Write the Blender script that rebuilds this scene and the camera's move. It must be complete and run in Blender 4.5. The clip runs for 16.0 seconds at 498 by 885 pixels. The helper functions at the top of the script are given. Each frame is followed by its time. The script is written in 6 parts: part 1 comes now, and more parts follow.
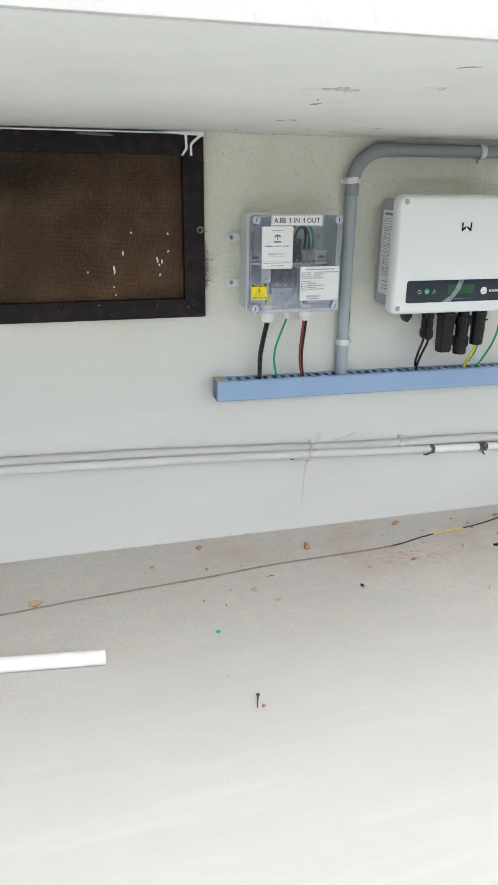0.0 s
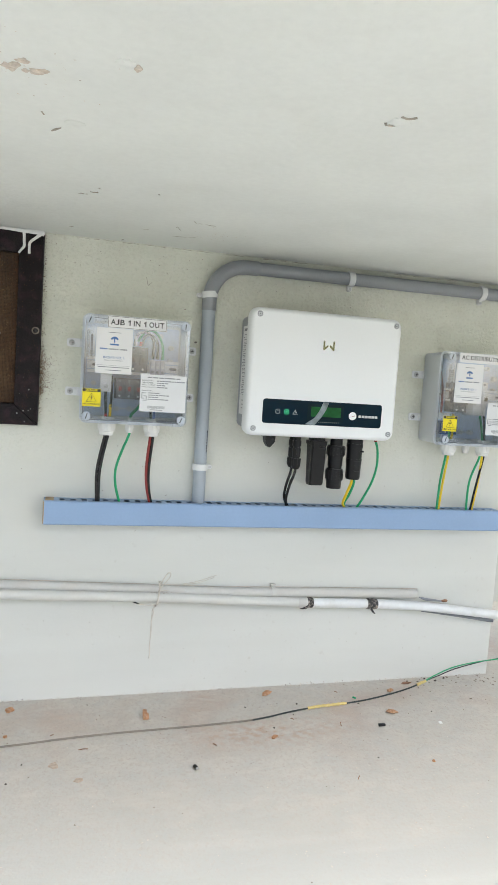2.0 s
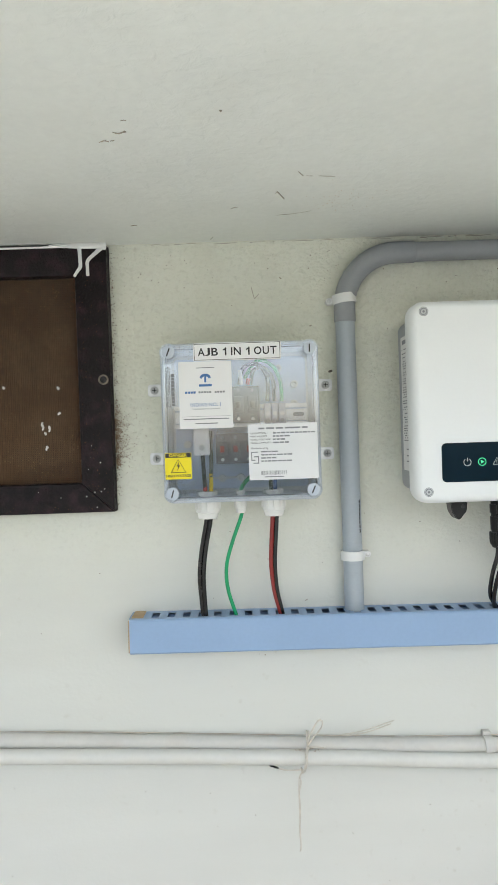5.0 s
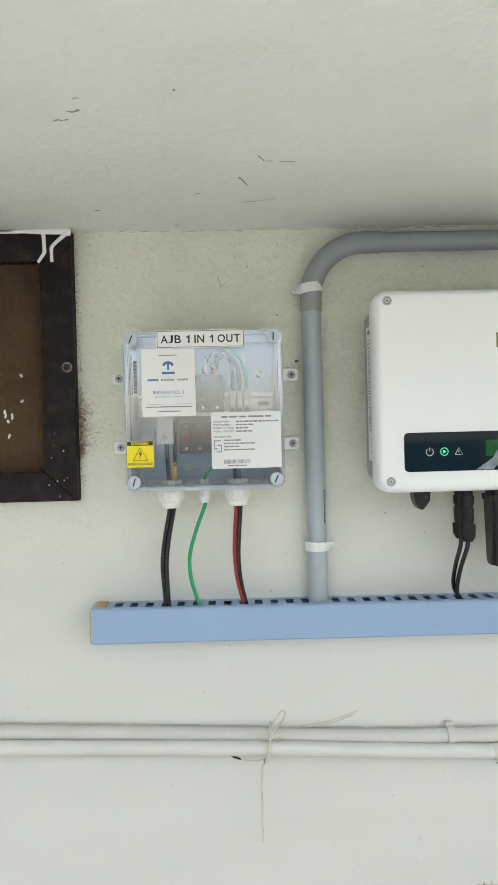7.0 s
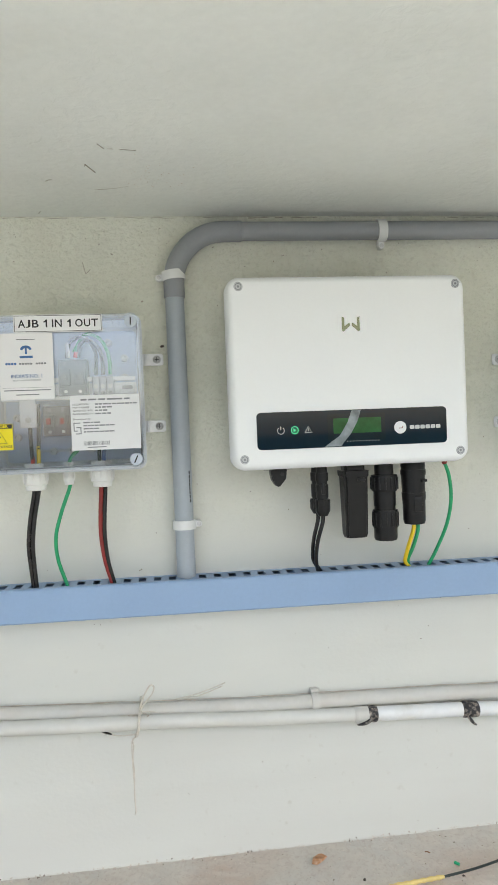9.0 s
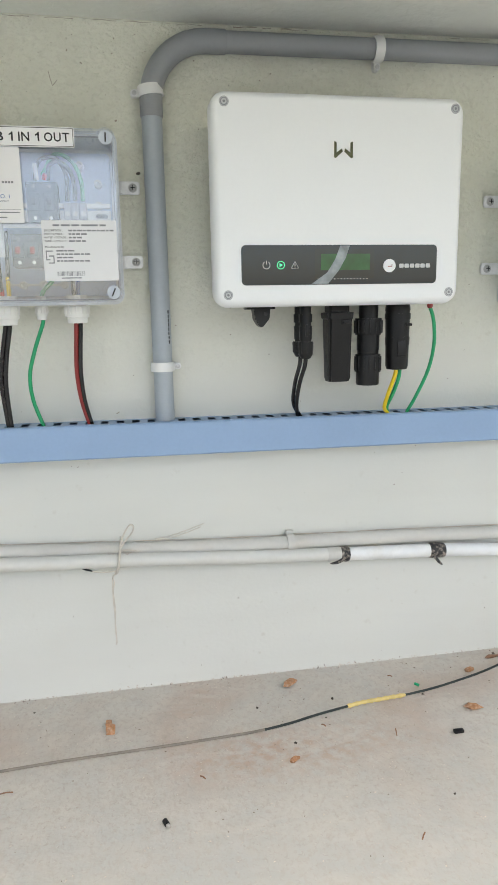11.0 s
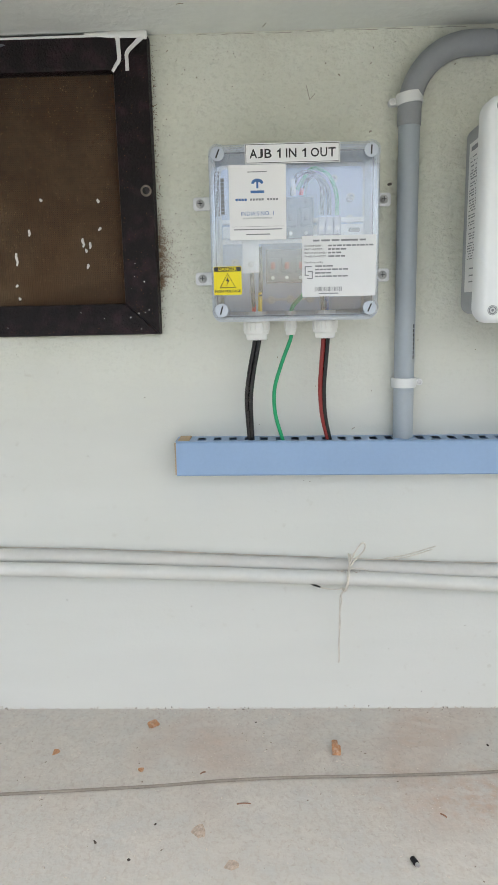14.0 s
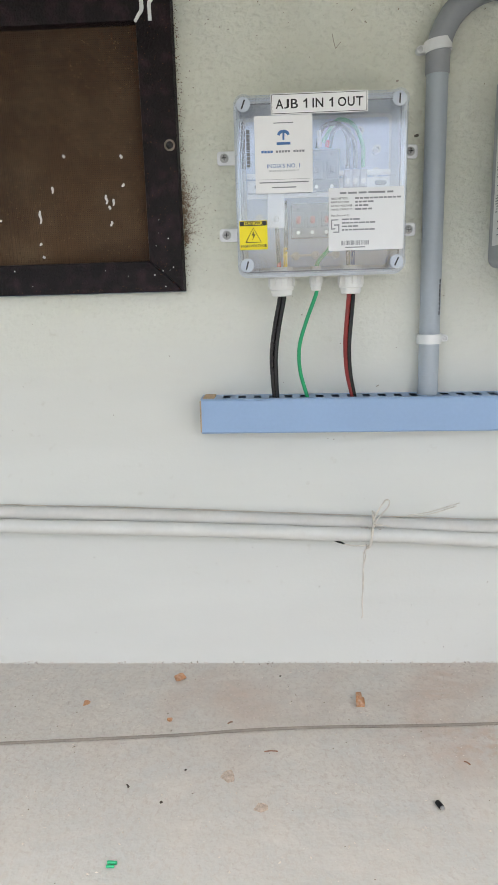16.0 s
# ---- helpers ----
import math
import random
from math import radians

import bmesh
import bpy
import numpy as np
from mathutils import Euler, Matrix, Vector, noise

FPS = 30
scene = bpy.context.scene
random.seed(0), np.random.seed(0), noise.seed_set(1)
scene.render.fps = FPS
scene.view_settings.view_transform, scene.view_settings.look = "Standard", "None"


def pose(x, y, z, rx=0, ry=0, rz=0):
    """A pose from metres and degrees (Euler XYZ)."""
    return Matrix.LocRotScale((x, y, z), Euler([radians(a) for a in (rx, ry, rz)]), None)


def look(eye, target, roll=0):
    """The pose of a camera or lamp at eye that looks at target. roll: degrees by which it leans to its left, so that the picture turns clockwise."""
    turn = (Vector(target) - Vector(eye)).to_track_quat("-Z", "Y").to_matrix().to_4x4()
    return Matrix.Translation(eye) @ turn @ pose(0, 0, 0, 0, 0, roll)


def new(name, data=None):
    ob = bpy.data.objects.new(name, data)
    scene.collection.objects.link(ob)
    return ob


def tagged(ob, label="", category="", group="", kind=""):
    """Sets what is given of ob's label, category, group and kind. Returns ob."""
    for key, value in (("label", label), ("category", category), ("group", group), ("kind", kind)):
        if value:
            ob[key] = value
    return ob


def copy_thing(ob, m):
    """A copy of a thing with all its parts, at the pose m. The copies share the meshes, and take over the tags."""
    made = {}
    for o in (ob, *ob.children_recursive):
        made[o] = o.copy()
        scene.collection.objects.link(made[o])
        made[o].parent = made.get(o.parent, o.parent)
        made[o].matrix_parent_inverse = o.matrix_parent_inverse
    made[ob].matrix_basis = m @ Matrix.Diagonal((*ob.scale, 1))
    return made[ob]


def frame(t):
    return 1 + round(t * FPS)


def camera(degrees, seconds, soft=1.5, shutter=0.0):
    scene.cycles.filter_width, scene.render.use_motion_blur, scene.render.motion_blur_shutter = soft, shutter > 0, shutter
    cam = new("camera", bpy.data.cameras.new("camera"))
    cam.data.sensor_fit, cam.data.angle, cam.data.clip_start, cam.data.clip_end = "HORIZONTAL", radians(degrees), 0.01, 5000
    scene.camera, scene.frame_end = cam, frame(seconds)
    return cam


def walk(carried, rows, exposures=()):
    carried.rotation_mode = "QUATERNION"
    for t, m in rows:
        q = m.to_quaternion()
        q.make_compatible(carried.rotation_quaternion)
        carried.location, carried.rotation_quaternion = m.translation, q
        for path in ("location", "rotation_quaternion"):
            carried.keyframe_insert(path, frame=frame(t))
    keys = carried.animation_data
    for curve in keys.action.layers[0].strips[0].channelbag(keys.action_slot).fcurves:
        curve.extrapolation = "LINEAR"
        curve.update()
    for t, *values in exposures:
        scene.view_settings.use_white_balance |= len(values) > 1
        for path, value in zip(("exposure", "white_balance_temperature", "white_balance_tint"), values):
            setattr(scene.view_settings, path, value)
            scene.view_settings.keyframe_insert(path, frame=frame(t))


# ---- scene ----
cam = camera(40.6, 16.0, 0.62)

PATH = [
    (0, (-0.2947, -1.3565, 0.7807), (0.0881, 0.0836, 0.1980), 0.66),
    (0.3, (-0.2596, -1.3022, 0.7157), (-0.0469, 0.2590, 0.4374), -0.01),
    (0.5, (-0.2215, -1.2634, 0.7504), (0.0174, 0.2947, 0.4760), 0.12),
    (0.8, (-0.1477, -1.2305, 0.7531), (0.0624, 0.3176, 0.4077), -1.97),
    (1, (-0.1369, -1.2662, 0.7388), (0.1421, 0.2911, 0.5002), -1.26),
    (1.2, (-0.0765, -1.2858, 0.7416), (0.2128, 0.2575, 0.4341), -0.85),
    (1.5, (-0.0490, -1.3200, 0.7086), (0.2962, 0.2027, 0.3588), -1.73),
    (1.8, (-0.0101, -1.3317, 0.6489), (0.3861, 0.2028, 0.4289), -1.70),
    (2, (0.0168, -1.2771, 0.6190), (0.4393, 0.2599, 0.4809), 3.73),
    (2.1, (0.0554, -1.2151, 0.6189), (0.4573, 0.3143, 0.3751), 3.62),
    (2.3, (0.0954, -1.1457, 0.6075), (0.4562, 0.3949, 0.3700), 0.21),
    (2.5, (0.1363, -1.1057, 0.5892), (0.4840, 0.4448, 0.4019), 0.40),
    (2.8, (0.1682, -1.0697, 0.5484), (0.3961, 0.5103, 0.4412), -3.03),
    (3, (0.1604, -1.0442, 0.5529), (0.3036, 0.5492, 0.5257), -2.75),
    (3.2, (0.1522, -0.9784, 0.5638), (0.2963, 0.5878, 0.2700), -0.34),
    (3.5, (0.1550, -0.9623, 0.5576), (0.3419, 0.5425, 0.0472), 1.83),
    (3.8, (0.1374, -0.9648, 0.5623), (0.1877, 0.5798, 0.1479), 0.19),
    (4, (0.1241, -0.9568, 0.5602), (0.1466, 0.6152, 0.2635), -2.20),
    (4.2, (0.1366, -0.9394, 0.5743), (0.0815, 0.6547, 0.4498), -1.68),
    (4.5, (0.1219, -0.8943, 0.6102), (0.0962, 0.7049, 0.5661), -1.81),
    (4.7, (0.1271, -0.8744, 0.6122), (0.1335, 0.7255, 0.5969), -1.70),
    (6.8, (0.1499, -0.8689, 0.5933), (0.1750, 0.7307, 0.5719), -2.21),
    (7, (0.1607, -0.8683, 0.5986), (0.2071, 0.7309, 0.5790), -1.46),
    (7.5, (0.1826, -0.8824, 0.5965), (0.2829, 0.7144, 0.5958), -1.68),
    (8, (0.2087, -0.8908, 0.6008), (0.3324, 0.7044, 0.6049), -1.93),
    (8.5, (0.2377, -0.9016, 0.6007), (0.4101, 0.6891, 0.6073), -2.27),
    (9, (0.2528, -0.9040, 0.5773), (0.4429, 0.6844, 0.5449), -2.27),
    (9.2, (0.2522, -0.8965, 0.5672), (0.4693, 0.6841, 0.4468), -1.64),
    (11.3, (0.2138, -0.8860, 0.5234), (0.4826, 0.6600, 0.2112), -1.08),
    (11.5, (0.1801, -0.8819, 0.5218), (0.4047, 0.6722, 0.2144), 0.18),
    (11.8, (0.1573, -0.8639, 0.5188), (0.2540, 0.7004, 0.1967), 0.59),
    (12, (0.1396, -0.8633, 0.5243), (0.2032, 0.7038, 0.2082), 0.39),
    (12.5, (0.1203, -0.8598, 0.5360), (0.1542, 0.7150, 0.2552), 0.16),
    (13, (0.1061, -0.8549, 0.5390), (0.0855, 0.7174, 0.2430), -0.47),
    (13.5, (0.0979, -0.8483, 0.5515), (0.0531, 0.7225, 0.2505), -0.92),
    (14, (0.1015, -0.8549, 0.5437), (0.0530, 0.7154, 0.2409), -1.18),
    (14.5, (0.0924, -0.8562, 0.5525), (0.0067, 0.7109, 0.2413), -0.52),
    (15, (0.0922, -0.8532, 0.5460), (0.0352, 0.7108, 0.2136), -1.12),
    (15.5, (0.0852, -0.8576, 0.5442), (-0.0121, 0.7068, 0.2233), -2.03),
    (16, (0.0854, -0.8629, 0.5274), (0.0072, 0.6924, 0.1599), -1.65),
]
walk(cam, [(t, look(eye, target, roll)) for t, eye, target, roll in PATH],
     [(0, 1.38, 6680, 7), (0.5, 1.74, 6740, 8), (0.8, 1.74, 6760, 7), (1.5, 1.54, 6760, 6), (2.5, 1.52, 6780, 7), (3, 1.47, 6800, 7), (4, 1.46, 6800, 8), (4.5, 1.58, 6820, 5),
      (7, 1.52, 7020, 5), (9, 1.50, 6980, 6), (12, 1.46, 6920, 7), (13.2, 1.47, 6840, 7), (14, 1.44, 6800, 7), (14.6, 1.62, 6800, 7), (15.2, 1.60, 6800, 7), (16, 1.48, 6840, 9)])

# ==== BODY ====
PLAN = 0.865  # metres for one unit of the plan below: the conduit is 25 mm thick, the inverter 295 mm wide

# ---- world and sun: bright overcast day, light comes in under the slab from the open terrace ----
world = bpy.data.worlds.new("overcast_sky")
scene.world = world
world.use_nodes = True
wn = world.node_tree.nodes
sky = wn.new("ShaderNodeTexSky")
sky.sky_type = "NISHITA"
sky.sun_disc = False
sky.sun_elevation = radians(58)
sky.sun_rotation = radians(157)
sky.dust_density = 3.5
sky.air_density = 0.8
sky.ozone_density = 0.6
wn["Background"].inputs["Strength"].default_value = 0.15
world.node_tree.links.new(sky.outputs["Color"], wn["Background"].inputs["Color"])

sun_data = bpy.data.lights.new("sun", "SUN")
sun_data.energy = 0.65
sun_data.angle = radians(48)
sun_data.color = (1.0, 0.98, 0.95)
sun = new("sun", sun_data)
sun.matrix_world = look((1.1, -2.6, 4.5), (0, 0, 0))


# ---- materials ----
def mat(name, col, rough=0.5, metal=0.0, var=0.08, scale=6.0, fine=90.0, bump=0.0, bump_scale=200.0,
        second=None, amount=0.5, gloss_var=0.1, spec=0.5, coat=0.0):
    """Principled surface with colour variation at two scales, uneven gloss and a fine relief."""
    m = bpy.data.materials.new(name)
    m.use_nodes = True
    nt = m.node_tree
    n, l = nt.nodes, nt.links
    b = n["Principled BSDF"]
    tc = n.new("ShaderNodeTexCoord")
    big = n.new("ShaderNodeTexNoise")
    big.inputs["Scale"].default_value = scale
    big.inputs["Detail"].default_value = 5
    small = n.new("ShaderNodeTexNoise")
    small.inputs["Scale"].default_value = fine
    small.inputs["Detail"].default_value = 3
    l.new(tc.outputs["Object"], big.inputs["Vector"])
    l.new(tc.outputs["Object"], small.inputs["Vector"])
    add = n.new("ShaderNodeMath")
    add.operation = "MULTIPLY_ADD"
    add.inputs[1].default_value = 0.5
    l.new(small.outputs["Fac"], add.inputs[0])
    l.new(big.outputs["Fac"], add.inputs[2])
    rng = n.new("ShaderNodeMapRange")
    rng.inputs["From Min"].default_value = 0.45
    rng.inputs["From Max"].default_value = 1.05
    rng.inputs["To Min"].default_value = 1 - var
    rng.inputs["To Max"].default_value = 1 + var
    l.new(add.outputs[0], rng.inputs["Value"])
    hsv = n.new("ShaderNodeHueSaturation")
    l.new(rng.outputs["Result"], hsv.inputs["Value"])
    if second:
        mix = n.new("ShaderNodeMix")
        mix.data_type = "RGBA"
        mix.inputs["A"].default_value = (*col, 1)
        mix.inputs["B"].default_value = (*second, 1)
        ramp = n.new("ShaderNodeMapRange")
        ramp.inputs["From Min"].default_value = 0.48
        ramp.inputs["From Max"].default_value = 0.72
        ramp.inputs["To Max"].default_value = amount
        blot = n.new("ShaderNodeTexNoise")
        blot.inputs["Scale"].default_value = scale * 2.3
        blot.inputs["Detail"].default_value = 8
        l.new(tc.outputs["Object"], blot.inputs["Vector"])
        l.new(blot.outputs["Fac"], ramp.inputs["Value"])
        l.new(ramp.outputs["Result"], mix.inputs["Factor"])
        l.new(mix.outputs["Result"], hsv.inputs["Color"])
    else:
        hsv.inputs["Color"].default_value = (*col, 1)
    l.new(hsv.outputs["Color"], b.inputs["Base Color"])
    rr = n.new("ShaderNodeMapRange")
    rr.inputs["To Min"].default_value = max(rough - gloss_var, 0.02)
    rr.inputs["To Max"].default_value = min(rough + gloss_var, 1)
    l.new(big.outputs["Fac"], rr.inputs["Value"])
    l.new(rr.outputs["Result"], b.inputs["Roughness"])
    b.inputs["Metallic"].default_value = metal
    b.inputs["Specular IOR Level"].default_value = spec
    b.inputs["Coat Weight"].default_value = coat
    if bump:
        rel = n.new("ShaderNodeTexNoise")
        rel.inputs["Scale"].default_value = bump_scale
        rel.inputs["Detail"].default_value = 4
        rel.inputs["Distortion"].default_value = 0.6
        l.new(tc.outputs["Object"], rel.inputs["Vector"])
        bp = n.new("ShaderNodeBump")
        bp.inputs["Strength"].default_value = bump
        bp.inputs["Distance"].default_value = 0.003
        l.new(rel.outputs["Fac"], bp.inputs["Height"])
        l.new(bp.outputs["Normal"], b.inputs["Normal"])
    return m


SLAB = mat("slab_paint", (0.785, 0.808, 0.770), 0.8, var=0.05, scale=4, fine=110, bump=0.35, bump_scale=75,
           second=(0.735, 0.755, 0.71), amount=0.45)
FASCIA = mat("white_coat", (0.60, 0.60, 0.59), 0.8, var=0.04, scale=5, fine=50, bump=0.4, bump_scale=50)
DARK_SURROUND = mat("dark_green_surround", (0.15, 0.16, 0.09), 0.9, var=0.3, scale=3, fine=40, bump=0.4, bump_scale=40, second=(0.07, 0.085, 0.035), amount=0.8)
RECESS = mat("weathered_grey_plaster", (0.55, 0.55, 0.5), 0.85, var=0.08, scale=3, fine=40, bump=0.4, bump_scale=40)
BROWN = mat("brown_frame_paint", (0.0085, 0.0052, 0.0062), 0.38, var=0.5, scale=18, fine=220, bump=0.7, bump_scale=260,
            second=(0.036, 0.0180, 0.0225), amount=0.75, spec=0.22)
PAINT = mat("white_paint_drip", (0.78, 0.78, 0.76), 0.45, var=0.04)
CONDUIT = mat("grey_conduit_plastic", (0.37, 0.412, 0.45), 0.38, var=0.06, scale=12, fine=220)
BEND = mat("grey_bend_plastic", (0.275, 0.29, 0.305), 0.45, var=0.06, scale=12, fine=220)
CLIP = mat("white_clip_plastic", (0.74, 0.75, 0.74), 0.4, var=0.04, scale=40)
DUCT = mat("blue_duct_plastic", (0.268, 0.388, 0.570), 0.42, var=0.05, scale=8, fine=180)
DUST_END = mat("wooden_plug", (0.50, 0.36, 0.22), 0.85, var=0.2, scale=60, fine=400)
CREAM = mat("painted_cream_pipe", (0.625, 0.620, 0.575), 0.5, var=0.05, scale=9, fine=120, bump=0.06, bump_scale=90,
            second=(0.62, 0.58, 0.51), amount=0.3)
CLAY = mat("dusty_cream_pipe", (0.58, 0.565, 0.52), 0.65, var=0.06, scale=9, fine=140, bump=0.08, bump_scale=90,
           second=(0.58, 0.52, 0.45), amount=0.35)
WPIPE = mat("white_pipe_plastic", (0.76, 0.77, 0.76), 0.4, var=0.05, scale=16, fine=150, second=(0.60, 0.58, 0.52), amount=0.4)
TAPE = mat("black_tape", (0.018, 0.017, 0.018), 0.45, var=0.3, scale=60, fine=300, bump=0.7, bump_scale=160, second=(0.50, 0.43, 0.36), amount=1.0)
TWINE = mat("jute_twine", (0.60, 0.555, 0.48), 0.9, var=0.2, scale=80, fine=600)
BOXG = mat("light_grey_box_plastic", (0.66, 0.69, 0.715), 0.45, var=0.03, scale=10)
PLATE = mat("blue_grey_mounting_plate", (0.54, 0.635, 0.80), 0.5, var=0.06, scale=14)
TERM = mat("lavender_grey_terminal_plastic", (0.40, 0.41, 0.47), 0.5, var=0.06, scale=30)
GLAND = mat("white_nylon_gland", (0.76, 0.76, 0.73), 0.45, var=0.04, scale=30)
STEEL = mat("zinc_steel", (0.55, 0.55, 0.55), 0.35, metal=1.0, var=0.12, scale=60)
ZINC = mat("bright_zinc", (0.86, 0.88, 0.90), 0.5, metal=0.15, var=0.08, scale=60)
EARZ = mat("zinc_plate", (0.78, 0.79, 0.80), 0.4, metal=0.25, var=0.15, scale=70)
SCREW = mat("clear_plastic_screw", (0.52, 0.57, 0.64), 0.3, var=0.05, scale=60)
PAPER = mat("white_label_paper", (0.80, 0.80, 0.80), 0.5, var=0.02, scale=20)
PANELW = mat("white_sticker", (0.76, 0.77, 0.78), 0.4, var=0.02, scale=20)
INK = mat("black_ink", (0.02, 0.02, 0.022), 0.5, var=0.1)
INK_GREY = mat("grey_ink", (0.22, 0.23, 0.25), 0.5, var=0.1)
INK_BLUE = mat("blue_ink", (0.06, 0.17, 0.40), 0.5, var=0.1)
YELLOW = mat("yellow_sticker", (0.86, 0.72, 0.015), 0.45, var=0.04)
BLACKP = mat("black_moulded_plastic", (0.009, 0.0092, 0.0098), 0.36, spec=0.30, var=0.2, scale=30, fine=300, bump=0.12, bump_scale=400)
DEVICE = mat("dark_grey_device_plastic", (0.050, 0.064, 0.088), 0.5, var=0.15, scale=30)
DEVICE_R = mat("maroon_device_plastic", (0.11, 0.105, 0.13), 0.5, var=0.15, scale=30)
BLK_CABLE = mat("black_cable_sheath", (0.007, 0.007, 0.008), 0.24, spec=0.5, var=0.2, scale=60)
BRN_CABLE = mat("dark_brown_cable_sheath", (0.013, 0.011, 0.0115), 0.26, spec=0.45, var=0.2, scale=60)
RED_CABLE = mat("red_cable_sheath", (0.24, 0.02, 0.018), 0.4, var=0.1, scale=60)
GRN_CABLE = mat("green_cable_sheath", (0.01, 0.33, 0.13), 0.38, var=0.08, scale=60)
RED_SLEEVE = mat("red_heat_shrink", (0.55, 0.03, 0.03), 0.4, var=0.08, scale=60)
YEL_CABLE = mat("yellow_cable_sheath", (0.78, 0.55, 0.02), 0.4, var=0.08, scale=60)
BLUE_CABLE = mat("blue_cable_sheath", (0.03, 0.09, 0.3), 0.4, var=0.08, scale=60)
DUSTY_CABLE = mat("dusty_cable_sheath", (0.24, 0.21, 0.175), 0.85, var=0.25, scale=30, fine=300)
DARK_CABLE = mat("dark_green_cable_sheath", (0.020, 0.028, 0.026), 0.6, var=0.4, scale=30, fine=300)
YEL_TAPE = mat("dusty_yellow_tape", (0.66, 0.52, 0.20), 0.7, var=0.15, scale=60, fine=300)
INV_W = mat("inverter_white_powder_coat", (0.83, 0.85, 0.855), 0.38, var=0.015, scale=5, fine=300, bump=0.03, bump_scale=900)
INV_G = mat("inverter_grey_casting", (0.36, 0.38, 0.40), 0.5, var=0.06, scale=20, bump=0.08, bump_scale=600)
# the blue in this base colour stands in for sky reflected by the strip
GLOSSY = mat("glossy_dark_panel", (0.006, 0.018, 0.031), 0.045, var=0.1, scale=10, gloss_var=0.02, spec=0.5)
LCD = mat("unlit_display", (0.009, 0.020, 0.028), 0.06, var=0.15, scale=30, gloss_var=0.02, spec=0.5)
LCD_G = mat("green_liquid_crystal", (0.014, 0.095, 0.030), 0.12, var=0.3, scale=60, gloss_var=0.05)
PALE_GLARE = mat("pale_painted_glare", (0.22, 0.26, 0.28), 0.12, var=0.5, scale=60, gloss_var=0.03)
SILVER = mat("silver_print", (0.55, 0.57, 0.58), 0.4, var=0.05)
CHROME = mat("chrome_badge", (0.11, 0.11, 0.065), 0.08, metal=1.0, var=0.04, gloss_var=0.03)
BRICK = mat("orange_brick", (0.47, 0.24, 0.12), 0.9, var=0.35, scale=90, fine=400, bump=0.8, bump_scale=400, second=(0.50, 0.40, 0.31), amount=0.7)
LEAF = mat("dry_leaf", (0.25, 0.13, 0.075), 0.8, var=0.3, scale=80, fine=300)
DUSTY = mat("settled_brown_dust", (0.56, 0.49, 0.41), 0.95, var=0.25, scale=20, fine=200)
SMEAR = mat("grey_blue_paint", (0.09, 0.10, 0.115), 0.6, var=0.3, scale=90)
GRIT = mat("dark_grit", (0.19, 0.15, 0.12), 0.9, var=0.5, scale=90, fine=300)
PALE_GRIT = mat("pale_grit", (0.54, 0.485, 0.42), 0.9, var=0.3, scale=90, fine=300)
PEEL = mat("stained_undercoat", (0.66, 0.60, 0.52), 0.9, var=0.25, scale=90, fine=300, second=(0.50, 0.40, 0.30), amount=0.7)
SCRAPE = mat("dried_clay", (0.45, 0.37, 0.30), 0.95, var=0.35, scale=150, fine=500, bump=0.8, bump_scale=300, second=(0.36, 0.27, 0.21), amount=0.7)
MOULD = mat("brown_mould", (0.19, 0.125, 0.08), 0.9, var=0.5, scale=90, fine=300)
FLAKE = mat("stained_plaster_flake", (0.57, 0.475, 0.385), 0.9, var=0.4, scale=60, fine=300)
SCUFF = mat("grey_scuff", (0.38, 0.35, 0.29), 0.9, var=0.3)
CRACK = mat("dark_crack", (0.13, 0.115, 0.095), 0.9, var=0.3)
SCREEN_DUST = mat("screen_dust", (0.17, 0.115, 0.06), 0.9, var=0.4, scale=60, fine=300)
RUSTDUST = mat("rusty_dirt", (0.075, 0.035, 0.018), 0.9, var=0.6, scale=60, fine=300)
CRUMB = mat("dark_soil", (0.055, 0.042, 0.034), 0.9, var=0.4, scale=90, fine=300, bump=0.6, bump_scale=400)
GREENBIT = mat("green_plastic", (0.01, 0.36, 0.16), 0.4, var=0.1)
DULL = mat("dull_steel", (0.27, 0.235, 0.19), 0.6, metal=0.3, var=0.3, scale=120)
RUST = mat("rusty_steel", (0.12, 0.07, 0.045), 0.6, metal=0.6, var=0.4, scale=120)


